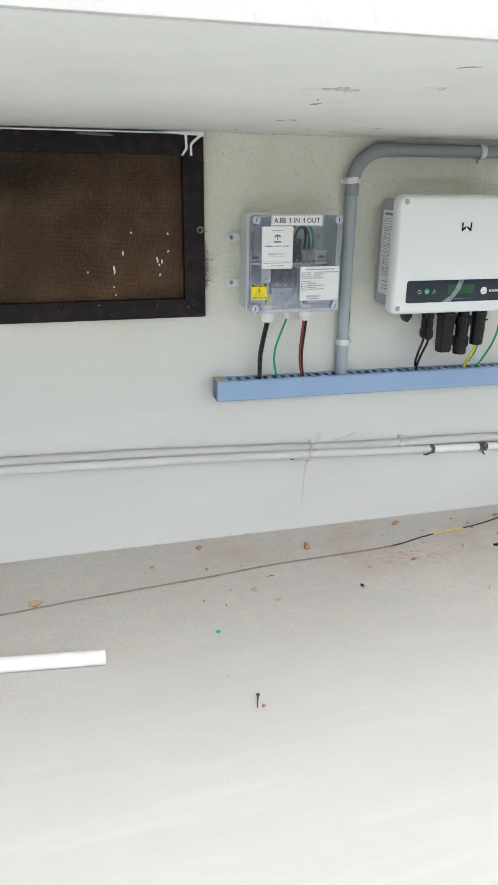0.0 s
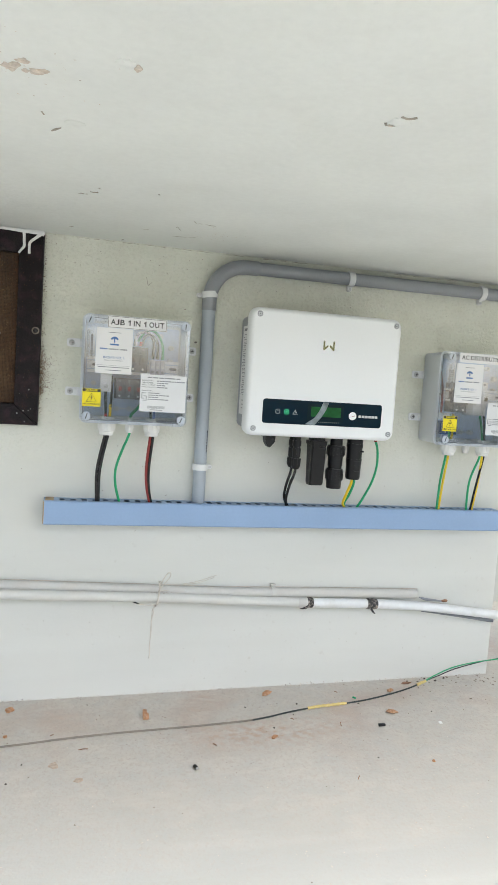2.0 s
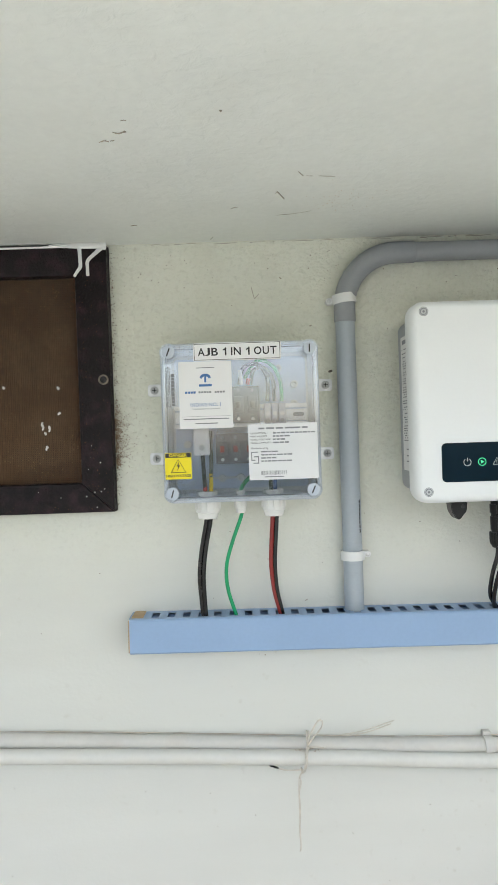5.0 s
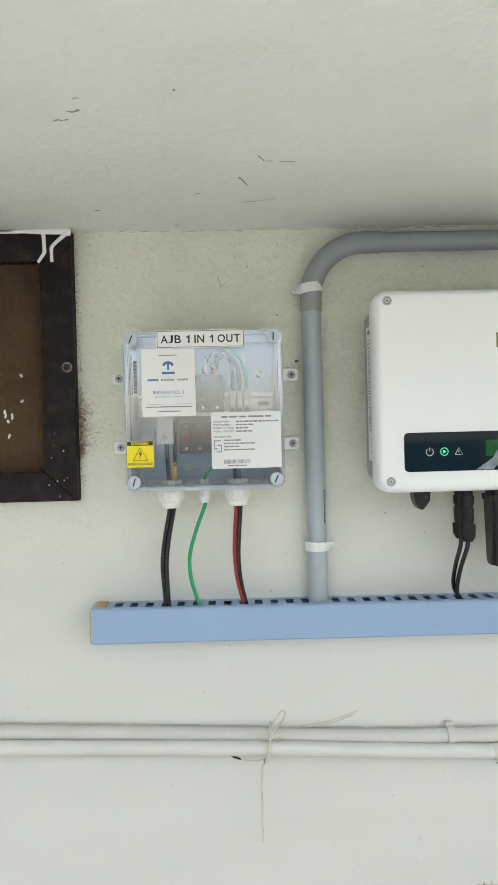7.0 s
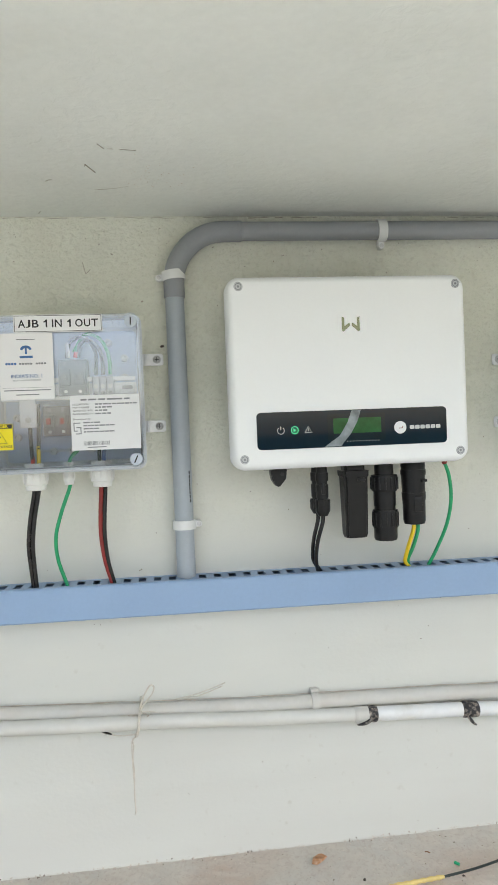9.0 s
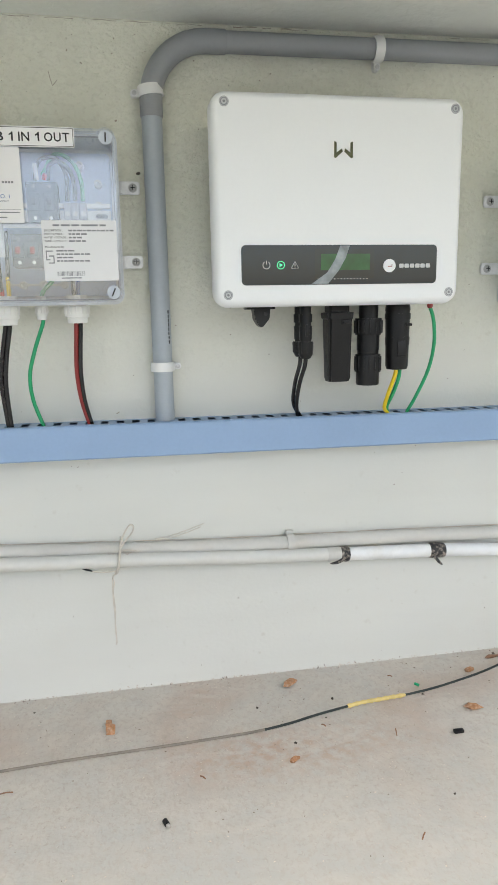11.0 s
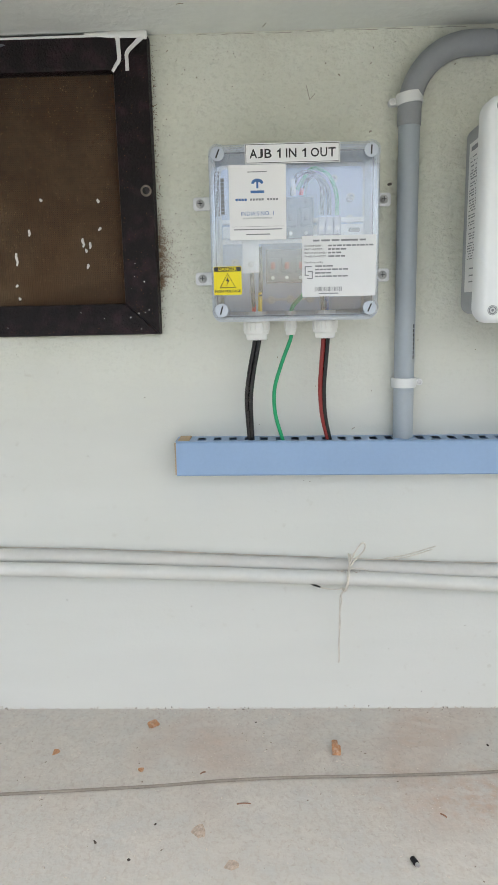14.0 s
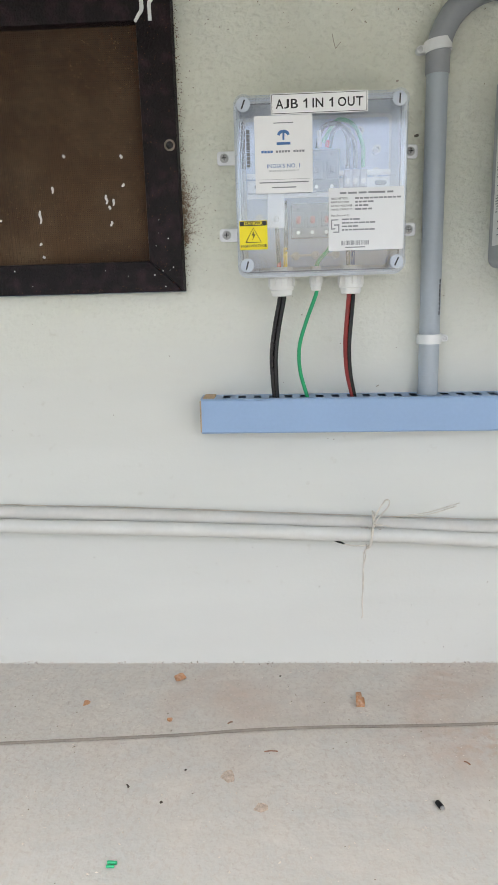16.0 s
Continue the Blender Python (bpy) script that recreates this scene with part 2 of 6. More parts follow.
def clear_plastic():
    """Thin clear polycarbonate, slightly bluish, with a glossy face and a painted haze for reflected sky."""
    m = bpy.data.materials.new("clear_polycarbonate")
    m.use_nodes = True
    n, l = m.node_tree.nodes, m.node_tree.links
    n.remove(n["Principled BSDF"])
    see, dust, gloss = n.new("ShaderNodeBsdfTransparent"), n.new("ShaderNodeBsdfDiffuse"), n.new("ShaderNodeBsdfGlossy")
    see.inputs["Color"].default_value = (0.985, 0.99, 1.0, 1)
    # pale blue diffuse share: haze of the reflected sky, put in as colour
    dust.inputs["Color"].default_value = (0.83, 0.89, 1.0, 1)
    gloss.inputs["Color"].default_value = (0.90, 0.94, 1.0, 1)
    tc, nz, rr, hz = n.new("ShaderNodeTexCoord"), n.new("ShaderNodeTexNoise"), n.new("ShaderNodeMapRange"), n.new("ShaderNodeMapRange")
    nz.inputs["Scale"].default_value = 18
    nz.inputs["Detail"].default_value = 6
    rr.inputs["To Min"].default_value = 0.03
    rr.inputs["To Max"].default_value = 0.12
    hz.inputs["From Min"].default_value = 0.3
    hz.inputs["From Max"].default_value = 0.7
    hz.inputs["To Min"].default_value = 0.006
    hz.inputs["To Max"].default_value = 0.026
    l.new(tc.outputs["Object"], nz.inputs["Vector"])
    l.new(nz.outputs["Fac"], rr.inputs["Value"])
    l.new(nz.outputs["Fac"], hz.inputs["Value"])
    l.new(rr.outputs["Result"], gloss.inputs["Roughness"])
    lw, fr = n.new("ShaderNodeLayerWeight"), n.new("ShaderNodeMapRange")
    lw.inputs["Blend"].default_value = 0.25
    fr.inputs["To Min"].default_value = 0.075
    fr.inputs["To Max"].default_value = 0.5
    l.new(lw.outputs["Facing"], fr.inputs["Value"])
    mx, top = n.new("ShaderNodeMixShader"), n.new("ShaderNodeMixShader")
    l.new(hz.outputs["Result"], mx.inputs[0])
    l.new(see.outputs[0], mx.inputs[1])
    l.new(dust.outputs[0], mx.inputs[2])
    l.new(fr.outputs[0], top.inputs[0])
    l.new(mx.outputs[0], top.inputs[1])
    l.new(gloss.outputs[0], top.inputs[2])
    l.new(top.outputs[0], n["Material Output"].inputs["Surface"])
    return m


def led():
    m = bpy.data.materials.new("lit_green_led")
    m.use_nodes = True
    b = m.node_tree.nodes["Principled BSDF"]
    b.inputs["Base Color"].default_value = (0.05, 0.5, 0.25, 1)
    b.inputs["Emission Color"].default_value = (0.08, 0.9, 0.4, 1)
    b.inputs["Emission Strength"].default_value = 0.35
    return m


def floor_material():
    """Pale cement coat with brushed streaks, brick-coloured dust drifted along the wall, stains and pitting."""
    m = bpy.data.materials.new("cement_floor")
    m.use_nodes = True
    n, l = m.node_tree.nodes, m.node_tree.links
    b = n["Principled BSDF"]
    tc = n.new("ShaderNodeTexCoord")

    def nz(scale, detail, stretch=None, distortion=0.0):
        t = n.new("ShaderNodeTexNoise")
        t.inputs["Scale"].default_value = scale
        t.inputs["Detail"].default_value = detail
        t.inputs["Distortion"].default_value = distortion
        if stretch:
            mp = n.new("ShaderNodeMapping")
            mp.inputs["Scale"].default_value = stretch
            l.new(tc.outputs["Object"], mp.inputs["Vector"])
            l.new(mp.outputs["Vector"], t.inputs["Vector"])
        else:
            l.new(tc.outputs["Object"], t.inputs["Vector"])
        return t.outputs["Fac"]

    def rng(v, a, c, lo, hi):
        r = n.new("ShaderNodeMapRange")
        for k, x in zip(("From Min", "From Max", "To Min", "To Max"), (a, c, lo, hi)):
            r.inputs[k].default_value = x
        l.new(v, r.inputs["Value"])
        return r.outputs["Result"]

    def mixc(f, a, c):
        x = n.new("ShaderNodeMix")
        x.data_type = "RGBA"
        l.new(f, x.inputs["Factor"])
        for key, v in (("A", a), ("B", c)):
            if isinstance(v, tuple):
                x.inputs[key].default_value = (*v, 1)
            else:
                l.new(v, x.inputs[key])
        return x.outputs["Result"]

    def mul(a, c):
        x = n.new("ShaderNodeMath")
        x.operation = "MULTIPLY"
        for i, v in enumerate((a, c)):
            if isinstance(v, float):
                x.inputs[i].default_value = v
            else:
                l.new(v, x.inputs[i])
        return x.outputs[0]

    sep = n.new("ShaderNodeSeparateXYZ")
    l.new(tc.outputs["Object"], sep.inputs[0])
    wob = n.new("ShaderNodeMath")
    wob.operation = "MULTIPLY_ADD"
    wob.inputs[1].default_value = 0.35
    l.new(nz(2.6, 4), wob.inputs[0])
    l.new(sep.outputs["Y"], wob.inputs[2])
    dust = rng(wob.outputs[0], -0.42, 0.04, 0.0, 1.0)
    base = mixc(rng(nz(3.0, 6, (0.5, 1.6, 1)), 0.35, 0.7, 0, 1), (0.408, 0.428, 0.422), (0.388, 0.401, 0.388))
    # real dust, its tone also raised to offset the shade near the wall
    col = mixc(mul(dust, rng(nz(30, 6), 0.25, 0.65, 0.45, 0.95)), base, (0.545, 0.508, 0.450))
    red = mul(rng(nz(4.2, 7), 0.53, 0.68, 0, 0.55), rng(wob.outputs[0], -0.22, 0.05, 0, 1))
    col = mixc(red, col, (0.43, 0.29, 0.215))
    streak = rng(nz(4, 6, (0.6, 3.5, 1), 1.2), 0.52, 0.72, 0, 0.16)
    col = mixc(streak, col, (0.59, 0.60, 0.58))
    col = mixc(mul(rng(nz(16, 7, None, 0.4), 0.45, 0.72, 0, 0.55), rng(wob.outputs[0], -0.42, 0.05, 0.1, 1.0)), col, (0.50, 0.465, 0.41))
    far = n.new("ShaderNodeVectorMath")
    far.operation = "DISTANCE"
    sq = n.new("ShaderNodeMapping")
    sq.inputs["Scale"].default_value = (0.45, 1.5, 1)
    l.new(tc.outputs["Object"], sq.inputs["Vector"])
    l.new(sq.outputs["Vector"], far.inputs[0])
    far.inputs[1].default_value = (0.205, -0.305, 0)
    patch = mul(rng(far.outputs["Value"], 0.02, 0.12, 1.0, 0.0), rng(nz(60, 6), 0.38, 0.62, 0.0, 0.7))
    col = mixc(patch, col, (0.42, 0.27, 0.19))
    scrape = mul(rng(nz(11, 7, (0.7, 1.8, 1), 0.9), 0.55, 0.66, 0, 0.5), rng(wob.outputs[0], -0.42, 0.0, 0.08, 1.0))
    col = mixc(scrape, col, (0.56, 0.53, 0.475))
    near = rng(wob.outputs[0], -0.55, -0.05, 0.08, 1.0)
    mott = mul(rng(nz(85, 8, None, 0.3), 0.42, 0.72, 0, 0.40), near)
    col = mixc(mott, col, (0.425, 0.395, 0.35))
    grain = mul(rng(nz(150, 4, (1, 0.7, 1), 0.6), 0.52, 0.64, 0, 0.42), rng(wob.outputs[0], -0.60, -0.05, 0.06, 1.0))
    col = mixc(grain, col, (0.42, 0.368, 0.318))
    pale = mul(rng(nz(170, 3), 0.60, 0.74, 0, 0.3), near)
    col = mixc(pale, col, (0.70, 0.68, 0.64))
    pit = mul(mul(rng(nz(170, 5, None, 0.5), 0.57, 0.74, 0, 0.45), rng(nz(9, 5), 0.32, 0.58, 0.45, 1.0)), near)
    col = mixc(pit, col, (0.27, 0.215, 0.17))
    l.new(col, b.inputs["Base Color"])
    b.inputs["Roughness"].default_value = 0.85
    bp = n.new("ShaderNodeBump")
    bp.inputs["Strength"].default_value = 0.32
    bp.inputs["Distance"].default_value = 0.003
    l.new(nz(150, 8), bp.inputs["Height"])
    l.new(bp.outputs["Normal"], b.inputs["Normal"])
    return m


def wall_material():
    """Two coats of paint: an older yellowish stippled one above, a smoother less yellow one brushed over the lower
    wall.
    """
    m = bpy.data.materials.new("wall_paint")
    m.use_nodes = True
    n, l = m.node_tree.nodes, m.node_tree.links
    b = n["Principled BSDF"]
    tc = n.new("ShaderNodeTexCoord")

    def nz(scale, detail, distortion=0.0, stretch=None):
        t = n.new("ShaderNodeTexNoise")
        t.inputs["Scale"].default_value = scale
        t.inputs["Detail"].default_value = detail
        t.inputs["Distortion"].default_value = distortion
        if stretch:
            mp = n.new("ShaderNodeMapping")
            mp.inputs["Scale"].default_value = stretch
            l.new(tc.outputs["Object"], mp.inputs["Vector"])
            l.new(mp.outputs["Vector"], t.inputs["Vector"])
        else:
            l.new(tc.outputs["Object"], t.inputs["Vector"])
        return t.outputs["Fac"]

    def rng(v, a, c, lo, hi):
        r = n.new("ShaderNodeMapRange")
        for k, x in zip(("From Min", "From Max", "To Min", "To Max"), (a, c, lo, hi)):
            r.inputs[k].default_value = x
        l.new(v, r.inputs["Value"])
        return r.outputs["Result"]

    def op(kind, a, c, d=0.0):
        x = n.new("ShaderNodeMath")
        x.operation = kind
        for i, v in enumerate((a, c, d)):
            if isinstance(v, float):
                x.inputs[i].default_value = v
            else:
                l.new(v, x.inputs[i])
        return x.outputs[0]

    def mixc(f, a, c):
        x = n.new("ShaderNodeMix")
        x.data_type = "RGBA"
        l.new(f, x.inputs["Factor"])
        for key, v in (("A", a), ("B", c)):
            if isinstance(v, tuple):
                x.inputs[key].default_value = (*v, 1)
            else:
                l.new(v, x.inputs[key])
        return x.outputs["Result"]

    sep = n.new("ShaderNodeSeparateXYZ")
    l.new(tc.outputs["Object"], sep.inputs[0])
    edge = op("MULTIPLY_ADD", nz(5, 5, 0.4, (1, 1, 2.5)), 0.22, sep.outputs["Z"])
    old = rng(edge, 0.58, 0.80, 0.0, 1.0)
    # upper tones raised and lower ones cut to even out the light
    upper = mixc(rng(nz(7, 6), 0.38, 0.68, 0, 1), (0.745, 0.757, 0.665), (0.69, 0.70, 0.60))
    upper = mixc(rng(nz(150, 5, 0.3, (0.9, 1, 1.1)), 0.52, 0.70, 0, 0.55), upper, (0.60, 0.605, 0.515))
    upper = mixc(rng(nz(22, 5, 0.5), 0.52, 0.72, 0, 0.45), upper, (0.665, 0.66, 0.57))
    lower = mixc(rng(nz(4, 5, 0.2, (0.5, 1, 3)), 0.35, 0.7, 0, 1), (0.664, 0.664, 0.612), (0.632, 0.630, 0.578))
    col = mixc(old, lower, upper)
    dirt = op("MULTIPLY", rng(nz(60, 6), 0.62, 0.76, 0, 0.5), rng(nz(3.3, 4), 0.45, 0.65, 0, 1))
    col = mixc(dirt, col, (0.46, 0.42, 0.34))
    l.new(col, b.inputs["Base Color"])
    b.inputs["Roughness"].default_value = 0.72
    bp = n.new("ShaderNodeBump")
    bp.inputs["Distance"].default_value = 0.005
    l.new(op("MULTIPLY_ADD", old, 0.62, 0.05), bp.inputs["Strength"])
    l.new(nz(150, 5, 0.3, (0.9, 1, 1.1)), bp.inputs["Height"])
    l.new(bp.outputs["Normal"], b.inputs["Normal"])
    return m


def screen_material(name, rusty, dusty, rough):
    """Rusty brown, dustier in places, with a near-black patch near the top."""
    m = mat(name, rusty, rough, var=0.5, scale=4.5, fine=150, second=dusty, amount=0.7)
    n, l = m.node_tree.nodes, m.node_tree.links
    b = n["Principled BSDF"]
    plain = b.inputs["Base Color"].links[0].from_socket
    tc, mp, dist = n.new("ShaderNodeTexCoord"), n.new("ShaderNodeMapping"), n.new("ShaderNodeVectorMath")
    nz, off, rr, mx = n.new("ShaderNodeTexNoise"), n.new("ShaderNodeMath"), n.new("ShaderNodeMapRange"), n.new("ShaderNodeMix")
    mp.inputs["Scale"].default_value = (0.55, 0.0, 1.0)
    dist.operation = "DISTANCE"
    dist.inputs[1].default_value = (0.55 * (PATCH_X + 0.578), 0, PATCH_Z - 0.603)
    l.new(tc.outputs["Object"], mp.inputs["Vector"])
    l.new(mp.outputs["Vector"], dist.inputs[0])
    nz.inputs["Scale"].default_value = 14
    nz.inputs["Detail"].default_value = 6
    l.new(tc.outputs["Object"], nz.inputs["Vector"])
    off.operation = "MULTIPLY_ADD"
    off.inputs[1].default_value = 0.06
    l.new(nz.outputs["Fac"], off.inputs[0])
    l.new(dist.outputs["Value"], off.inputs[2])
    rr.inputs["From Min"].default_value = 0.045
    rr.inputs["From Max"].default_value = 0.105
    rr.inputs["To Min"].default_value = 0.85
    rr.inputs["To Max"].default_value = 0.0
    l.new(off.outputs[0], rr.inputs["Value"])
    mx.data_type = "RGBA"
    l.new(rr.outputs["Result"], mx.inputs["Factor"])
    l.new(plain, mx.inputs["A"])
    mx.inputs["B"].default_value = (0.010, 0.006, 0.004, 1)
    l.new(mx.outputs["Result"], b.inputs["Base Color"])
    return m


PATCH_X, PATCH_Z = -0.425, 0.905
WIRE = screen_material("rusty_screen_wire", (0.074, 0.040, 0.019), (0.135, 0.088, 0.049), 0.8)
BACKING = screen_material("brown_backing", (0.028, 0.0125, 0.007), (0.046, 0.027, 0.017), 0.85)
CLEAR, LED, FLOOR, WALL = clear_plastic(), led(), floor_material(), wall_material()

# ---- mesh helpers ----
ORIGIN = {}


def finish(name, bm, material, smooth=True):
    bmesh.ops.remove_doubles(bm, verts=bm.verts, dist=1e-6)
    bmesh.ops.recalc_face_normals(bm, faces=bm.faces)
    me = bpy.data.meshes.new(name)
    if smooth:
        for f in bm.faces:
            f.smooth = True
        for e in bm.edges:
            if len(e.link_faces) == 2 and e.calc_face_angle(0) > radians(35):
                e.smooth = False
    bm.to_mesh(me)
    bm.free()
    me.materials.append(material)
    return me


def thing(name, at, label, category, group="", kind=""):
    """An empty at the thing's base; its parts are meshes under it."""
    ob = new(name)
    ob.location = at
    ob.empty_display_size = 0.02
    ORIGIN[ob.name] = Vector(at)
    return tagged(ob, label, category, group, kind)


def part(name, bm, material, parent, label=""):
    """Links a bmesh, given in world metres, as one mesh under a thing or part."""
    o = ORIGIN[parent.name]
    bmesh.ops.translate(bm, verts=bm.verts, vec=-o)
    ob = new(name, finish(name, bm, material))
    ob.parent = parent
    ORIGIN[ob.name] = o
    if label:
        ob["label"] = label
    if name in ("print_bar", "grip_rib", "paint_splash", "paint_speck", "scale_mark"):
        ob["kind"] = "stuff"
    return ob


def solo(name, bm, material, label, category="", group="", kind=""):
    """A thing of one mesh, with its origin at its middle base."""
    lo = [min(v.co[i] for v in bm.verts) for i in range(3)]
    hi = [max(v.co[i] for v in bm.verts) for i in range(3)]
    o = Vector(((lo[0] + hi[0]) / 2, (lo[1] + hi[1]) / 2, lo[2]))
    bmesh.ops.translate(bm, verts=bm.verts, vec=-o)
    ob = new(name, finish(name, bm, material))
    ob.location = o
    return tagged(ob, label, category, group, kind)


def structure(name, bm, material, label):
    ob = new(name, finish(name, bm, material))
    return tagged(ob, label, name.split("_")[0], "", "structure")


def box(bm, x0, x1, y0, y1, z0, z1, bevel=0.0, seg=2):
    vs = [bm.verts.new((x, y, z)) for x in (x0, x1) for y in (y0, y1) for z in (z0, z1)]
    faces = [bm.faces.new([vs[i] for i in q]) for q in
             ((0, 1, 3, 2), (4, 6, 7, 5), (0, 4, 5, 1), (2, 3, 7, 6), (0, 2, 6, 4), (1, 5, 7, 3))]
    if bevel:
        edges = list({e for f in faces for e in f.edges})
        bmesh.ops.bevel(bm, geom=edges, offset=bevel, segments=seg, profile=0.5, affect="EDGES")
    return bm


def loft(bm, loops, cap=True, closed=True):
    """Joins loops of points, ring to ring; caps the first and last."""
    rings = [[bm.verts.new(p) for p in lp] for lp in loops]
    k = len(rings[0])
    for a, b in zip(rings, rings[1:]):
        for i in range(k if closed else k - 1):
            j = (i + 1) % k
            bm.faces.new((a[i], a[j], b[j], b[i]))
    if cap:
        bm.faces.new(rings[0][::-1])
        bm.faces.new(rings[-1])
    return bm


def rounded(x0, x1, z0, z1, r, y, inset=0.0, seg=5):
    x0, x1, z0, z1 = x0 + inset, x1 - inset, z0 + inset, z1 - inset
    r = max(r - inset, 0.0008)
    pts = []
    for cx, cz, a0 in ((x1 - r, z1 - r, 0), (x0 + r, z1 - r, 90), (x0 + r, z0 + r, 180), (x1 - r, z0 + r, 270)):
        for i in range(seg + 1):
            a = radians(a0 + 90 * i / seg)
            pts.append((cx + r * math.cos(a), y, cz + r * math.sin(a)))
    return pts


def slab_rr(bm, x0, x1, z0, z1, r, levels, seg=5, cap=True):
    """Rounded rectangle facing the terrace, lofted through (inset, y) levels."""
    return loft(bm, [rounded(x0, x1, z0, z1, r, y, i, seg) for i, y in levels], cap)


def plate(x0, x1, z0, z1, y, th=0.0004, r=0.001):
    return slab_rr(bmesh.new(), x0, x1, z0, z1, r, [(0, y), (0, y - th)], 2)


def ring_pts(c, u, v, r, seg):
    return [c + (u * math.cos(2 * math.pi * i / seg) + v * math.sin(2 * math.pi * i / seg)) * r for i in range(seg)]


def tube(bm, pts, r, seg=10, cap=True, smooth=6):
    """Sweeps a circle along a smoothed line; r is a number or one radius a point."""
    p = [Vector(q) for q in pts]
    rad = list(r) if isinstance(r, (list, tuple)) else [r] * len(p)
    if smooth and len(p) > 2:
        q, rr = [], []
        for i in range(len(p) - 1):
            a, b, c, d = p[max(i - 1, 0)], p[i], p[i + 1], p[min(i + 2, len(p) - 1)]
            for k in range(smooth):
                t = k / smooth
                q.append(0.5 * ((2 * b) + (c - a) * t + (2 * a - 5 * b + 4 * c - d) * t * t + (3 * b - a - 3 * c + d) * t ** 3))
                rr.append(rad[i] * (1 - t) + rad[i + 1] * t)
        p, rad = q + [p[-1]], rr + [rad[-1]]
    loops, u = [], None
    for i, c in enumerate(p):
        d = (p[min(i + 1, len(p) - 1)] - p[max(i - 1, 0)]).normalized()
        if u is None:
            u = d.orthogonal().normalized()
        u = (u - d * u.dot(d)).normalized()
        loops.append(ring_pts(c, u, d.cross(u), rad[i], seg))
    return loft(bm, loops, cap)


def turned(bm, base, axis, profile, seg=24):
    """A turned body: profile rows of (distance along axis, radius)."""
    a = Vector(axis).normalized()
    u = a.orthogonal().normalized()
    v = a.cross(u)
    return loft(bm, [ring_pts(Vector(base) + a * h, u, v, max(r, 1e-5), seg) for h, r in profile])


def flat_poly(bm, pts, y, th=0.0004):
    return loft(bm, [[(x, y, z) for x, z in pts], [(x, y - th, z) for x, z in pts]])


def lump(rnd, c, sx, sy, sz, n=14, yaw=0.0):
    """An irregular broken piece lying with its base at c."""
    bm = bmesh.new()
    for _ in range(n):
        d = Vector((rnd.gauss(0, 1), rnd.gauss(0, 1), rnd.gauss(0, 1))).normalized()
        d = Vector((d.x * sx, d.y * sy, d.z * sz)) * rnd.uniform(0.8, 1.1)
        d.rotate(Euler((0, 0, yaw)))
        bm.verts.new(Vector(c) + d + Vector((0, 0, sz * 0.9)))
    bmesh.ops.convex_hull(bm, input=bm.verts)
    bmesh.ops.delete(bm, geom=[v for v in bm.verts if not v.link_faces], context="VERTS")
    return bm


def writing(body, size, x, z, y, material, parent, align="LEFT", turn=0.0, label="", bold=0.0):
    """Raised print on a face that looks to the terrace."""
    cu = bpy.data.curves.new("print", "FONT")
    cu.body, cu.size, cu.extrude, cu.align_x, cu.align_y = body, size, 0.00012, align, "CENTER"
    cu.offset = bold
    cu.resolution_u = 3
    tmp = new("print", cu)
    me = bpy.data.meshes.new_from_object(tmp.evaluated_get(bpy.context.evaluated_depsgraph_get()))
    bpy.data.objects.remove(tmp)
    me.transform(pose(x, y, z, 90, 0, 0) @ pose(0, 0, 0, 0, 0, turn))
    me.transform(Matrix.Translation(-ORIGIN[parent.name]))
    me.materials.clear()
    me.materials.append(material)
    ob = new("lettering", me)
    ob.parent = parent
    ORIGIN[ob.name] = ORIGIN[parent.name]
    if label:
        ob["label"] = label
    return ob


def headline(letters, starts, widths, z0, height, y, parent, dx):
    """Bold upright capitals, each fitted to its own width and to one cap height."""
    b = bmesh.new()
    for ch, x, w in zip(letters, starts, widths):
        x += dx
        if ch == "1":
            s = 0.0021
            flat_poly(b, [(x + w - s, z0), (x + w, z0), (x + w, z0 + height), (x + w - 0.0016, z0 + height), (x + w - 0.0024, z0 + height - 0.0014),
                          (x, z0 + height - 0.0026), (x, z0 + height - 0.0044), (x + w - s, z0 + height - 0.0032)], y, 0.0002)
            continue
        cu = bpy.data.curves.new("print", "FONT")
        cu.body, cu.size, cu.extrude, cu.offset, cu.resolution_u = ch, 0.015, 0.00012, 0.00022, 3
        tmp = new("print", cu)
        me = bpy.data.meshes.new_from_object(tmp.evaluated_get(bpy.context.evaluated_depsgraph_get()))
        bpy.data.objects.remove(tmp)
        xs, ys = [v.co.x for v in me.vertices], [v.co.y for v in me.vertices]
        kx, kz = w / (max(xs) - min(xs)), height / (max(ys) - min(ys))
        for v in me.vertices:
            v.co = (x + (v.co.x - min(xs)) * kx, y - v.co.z, z0 + (v.co.y - min(ys)) * kz)
        b.from_mesh(me)
    return part("lettering", b, INK, parent)


# ---- large structure ----
CEIL = 0.997
FRONT = -1.072
WX0, WX1, WZ0, WZ1 = -1.12, -0.036, 0.6005, 0.9950

bm = bmesh.new()
box(bm, -30, 30, -30, 30, -0.2, 0.0)
structure("floor", bm, FLOOR, "pale cement terrace floor with brick dust drifted along the wall")

bm = bmesh.new()
box(bm, WX1, 1.11, 0, 0.15, 0, 2.6)
box(bm, -4.0, WX0, 0, 0.15, 0, 2.6)
box(bm, WX0, WX1, 0, 0.15, 0, WZ0)
box(bm, WX0, WX1, 0, 0.15, WZ1, 2.6)
structure("wall_north", bm, WALL, "off-white painted plaster wall with stippled paint and faint stains")
bm = bmesh.new()
box(bm, 1.11, 6.0, 0.55, 0.70, 0, 2.6)
structure("wall_recess", bm, RECESS, "weathered grey plaster wall set back round the corner")
bm = bmesh.new()
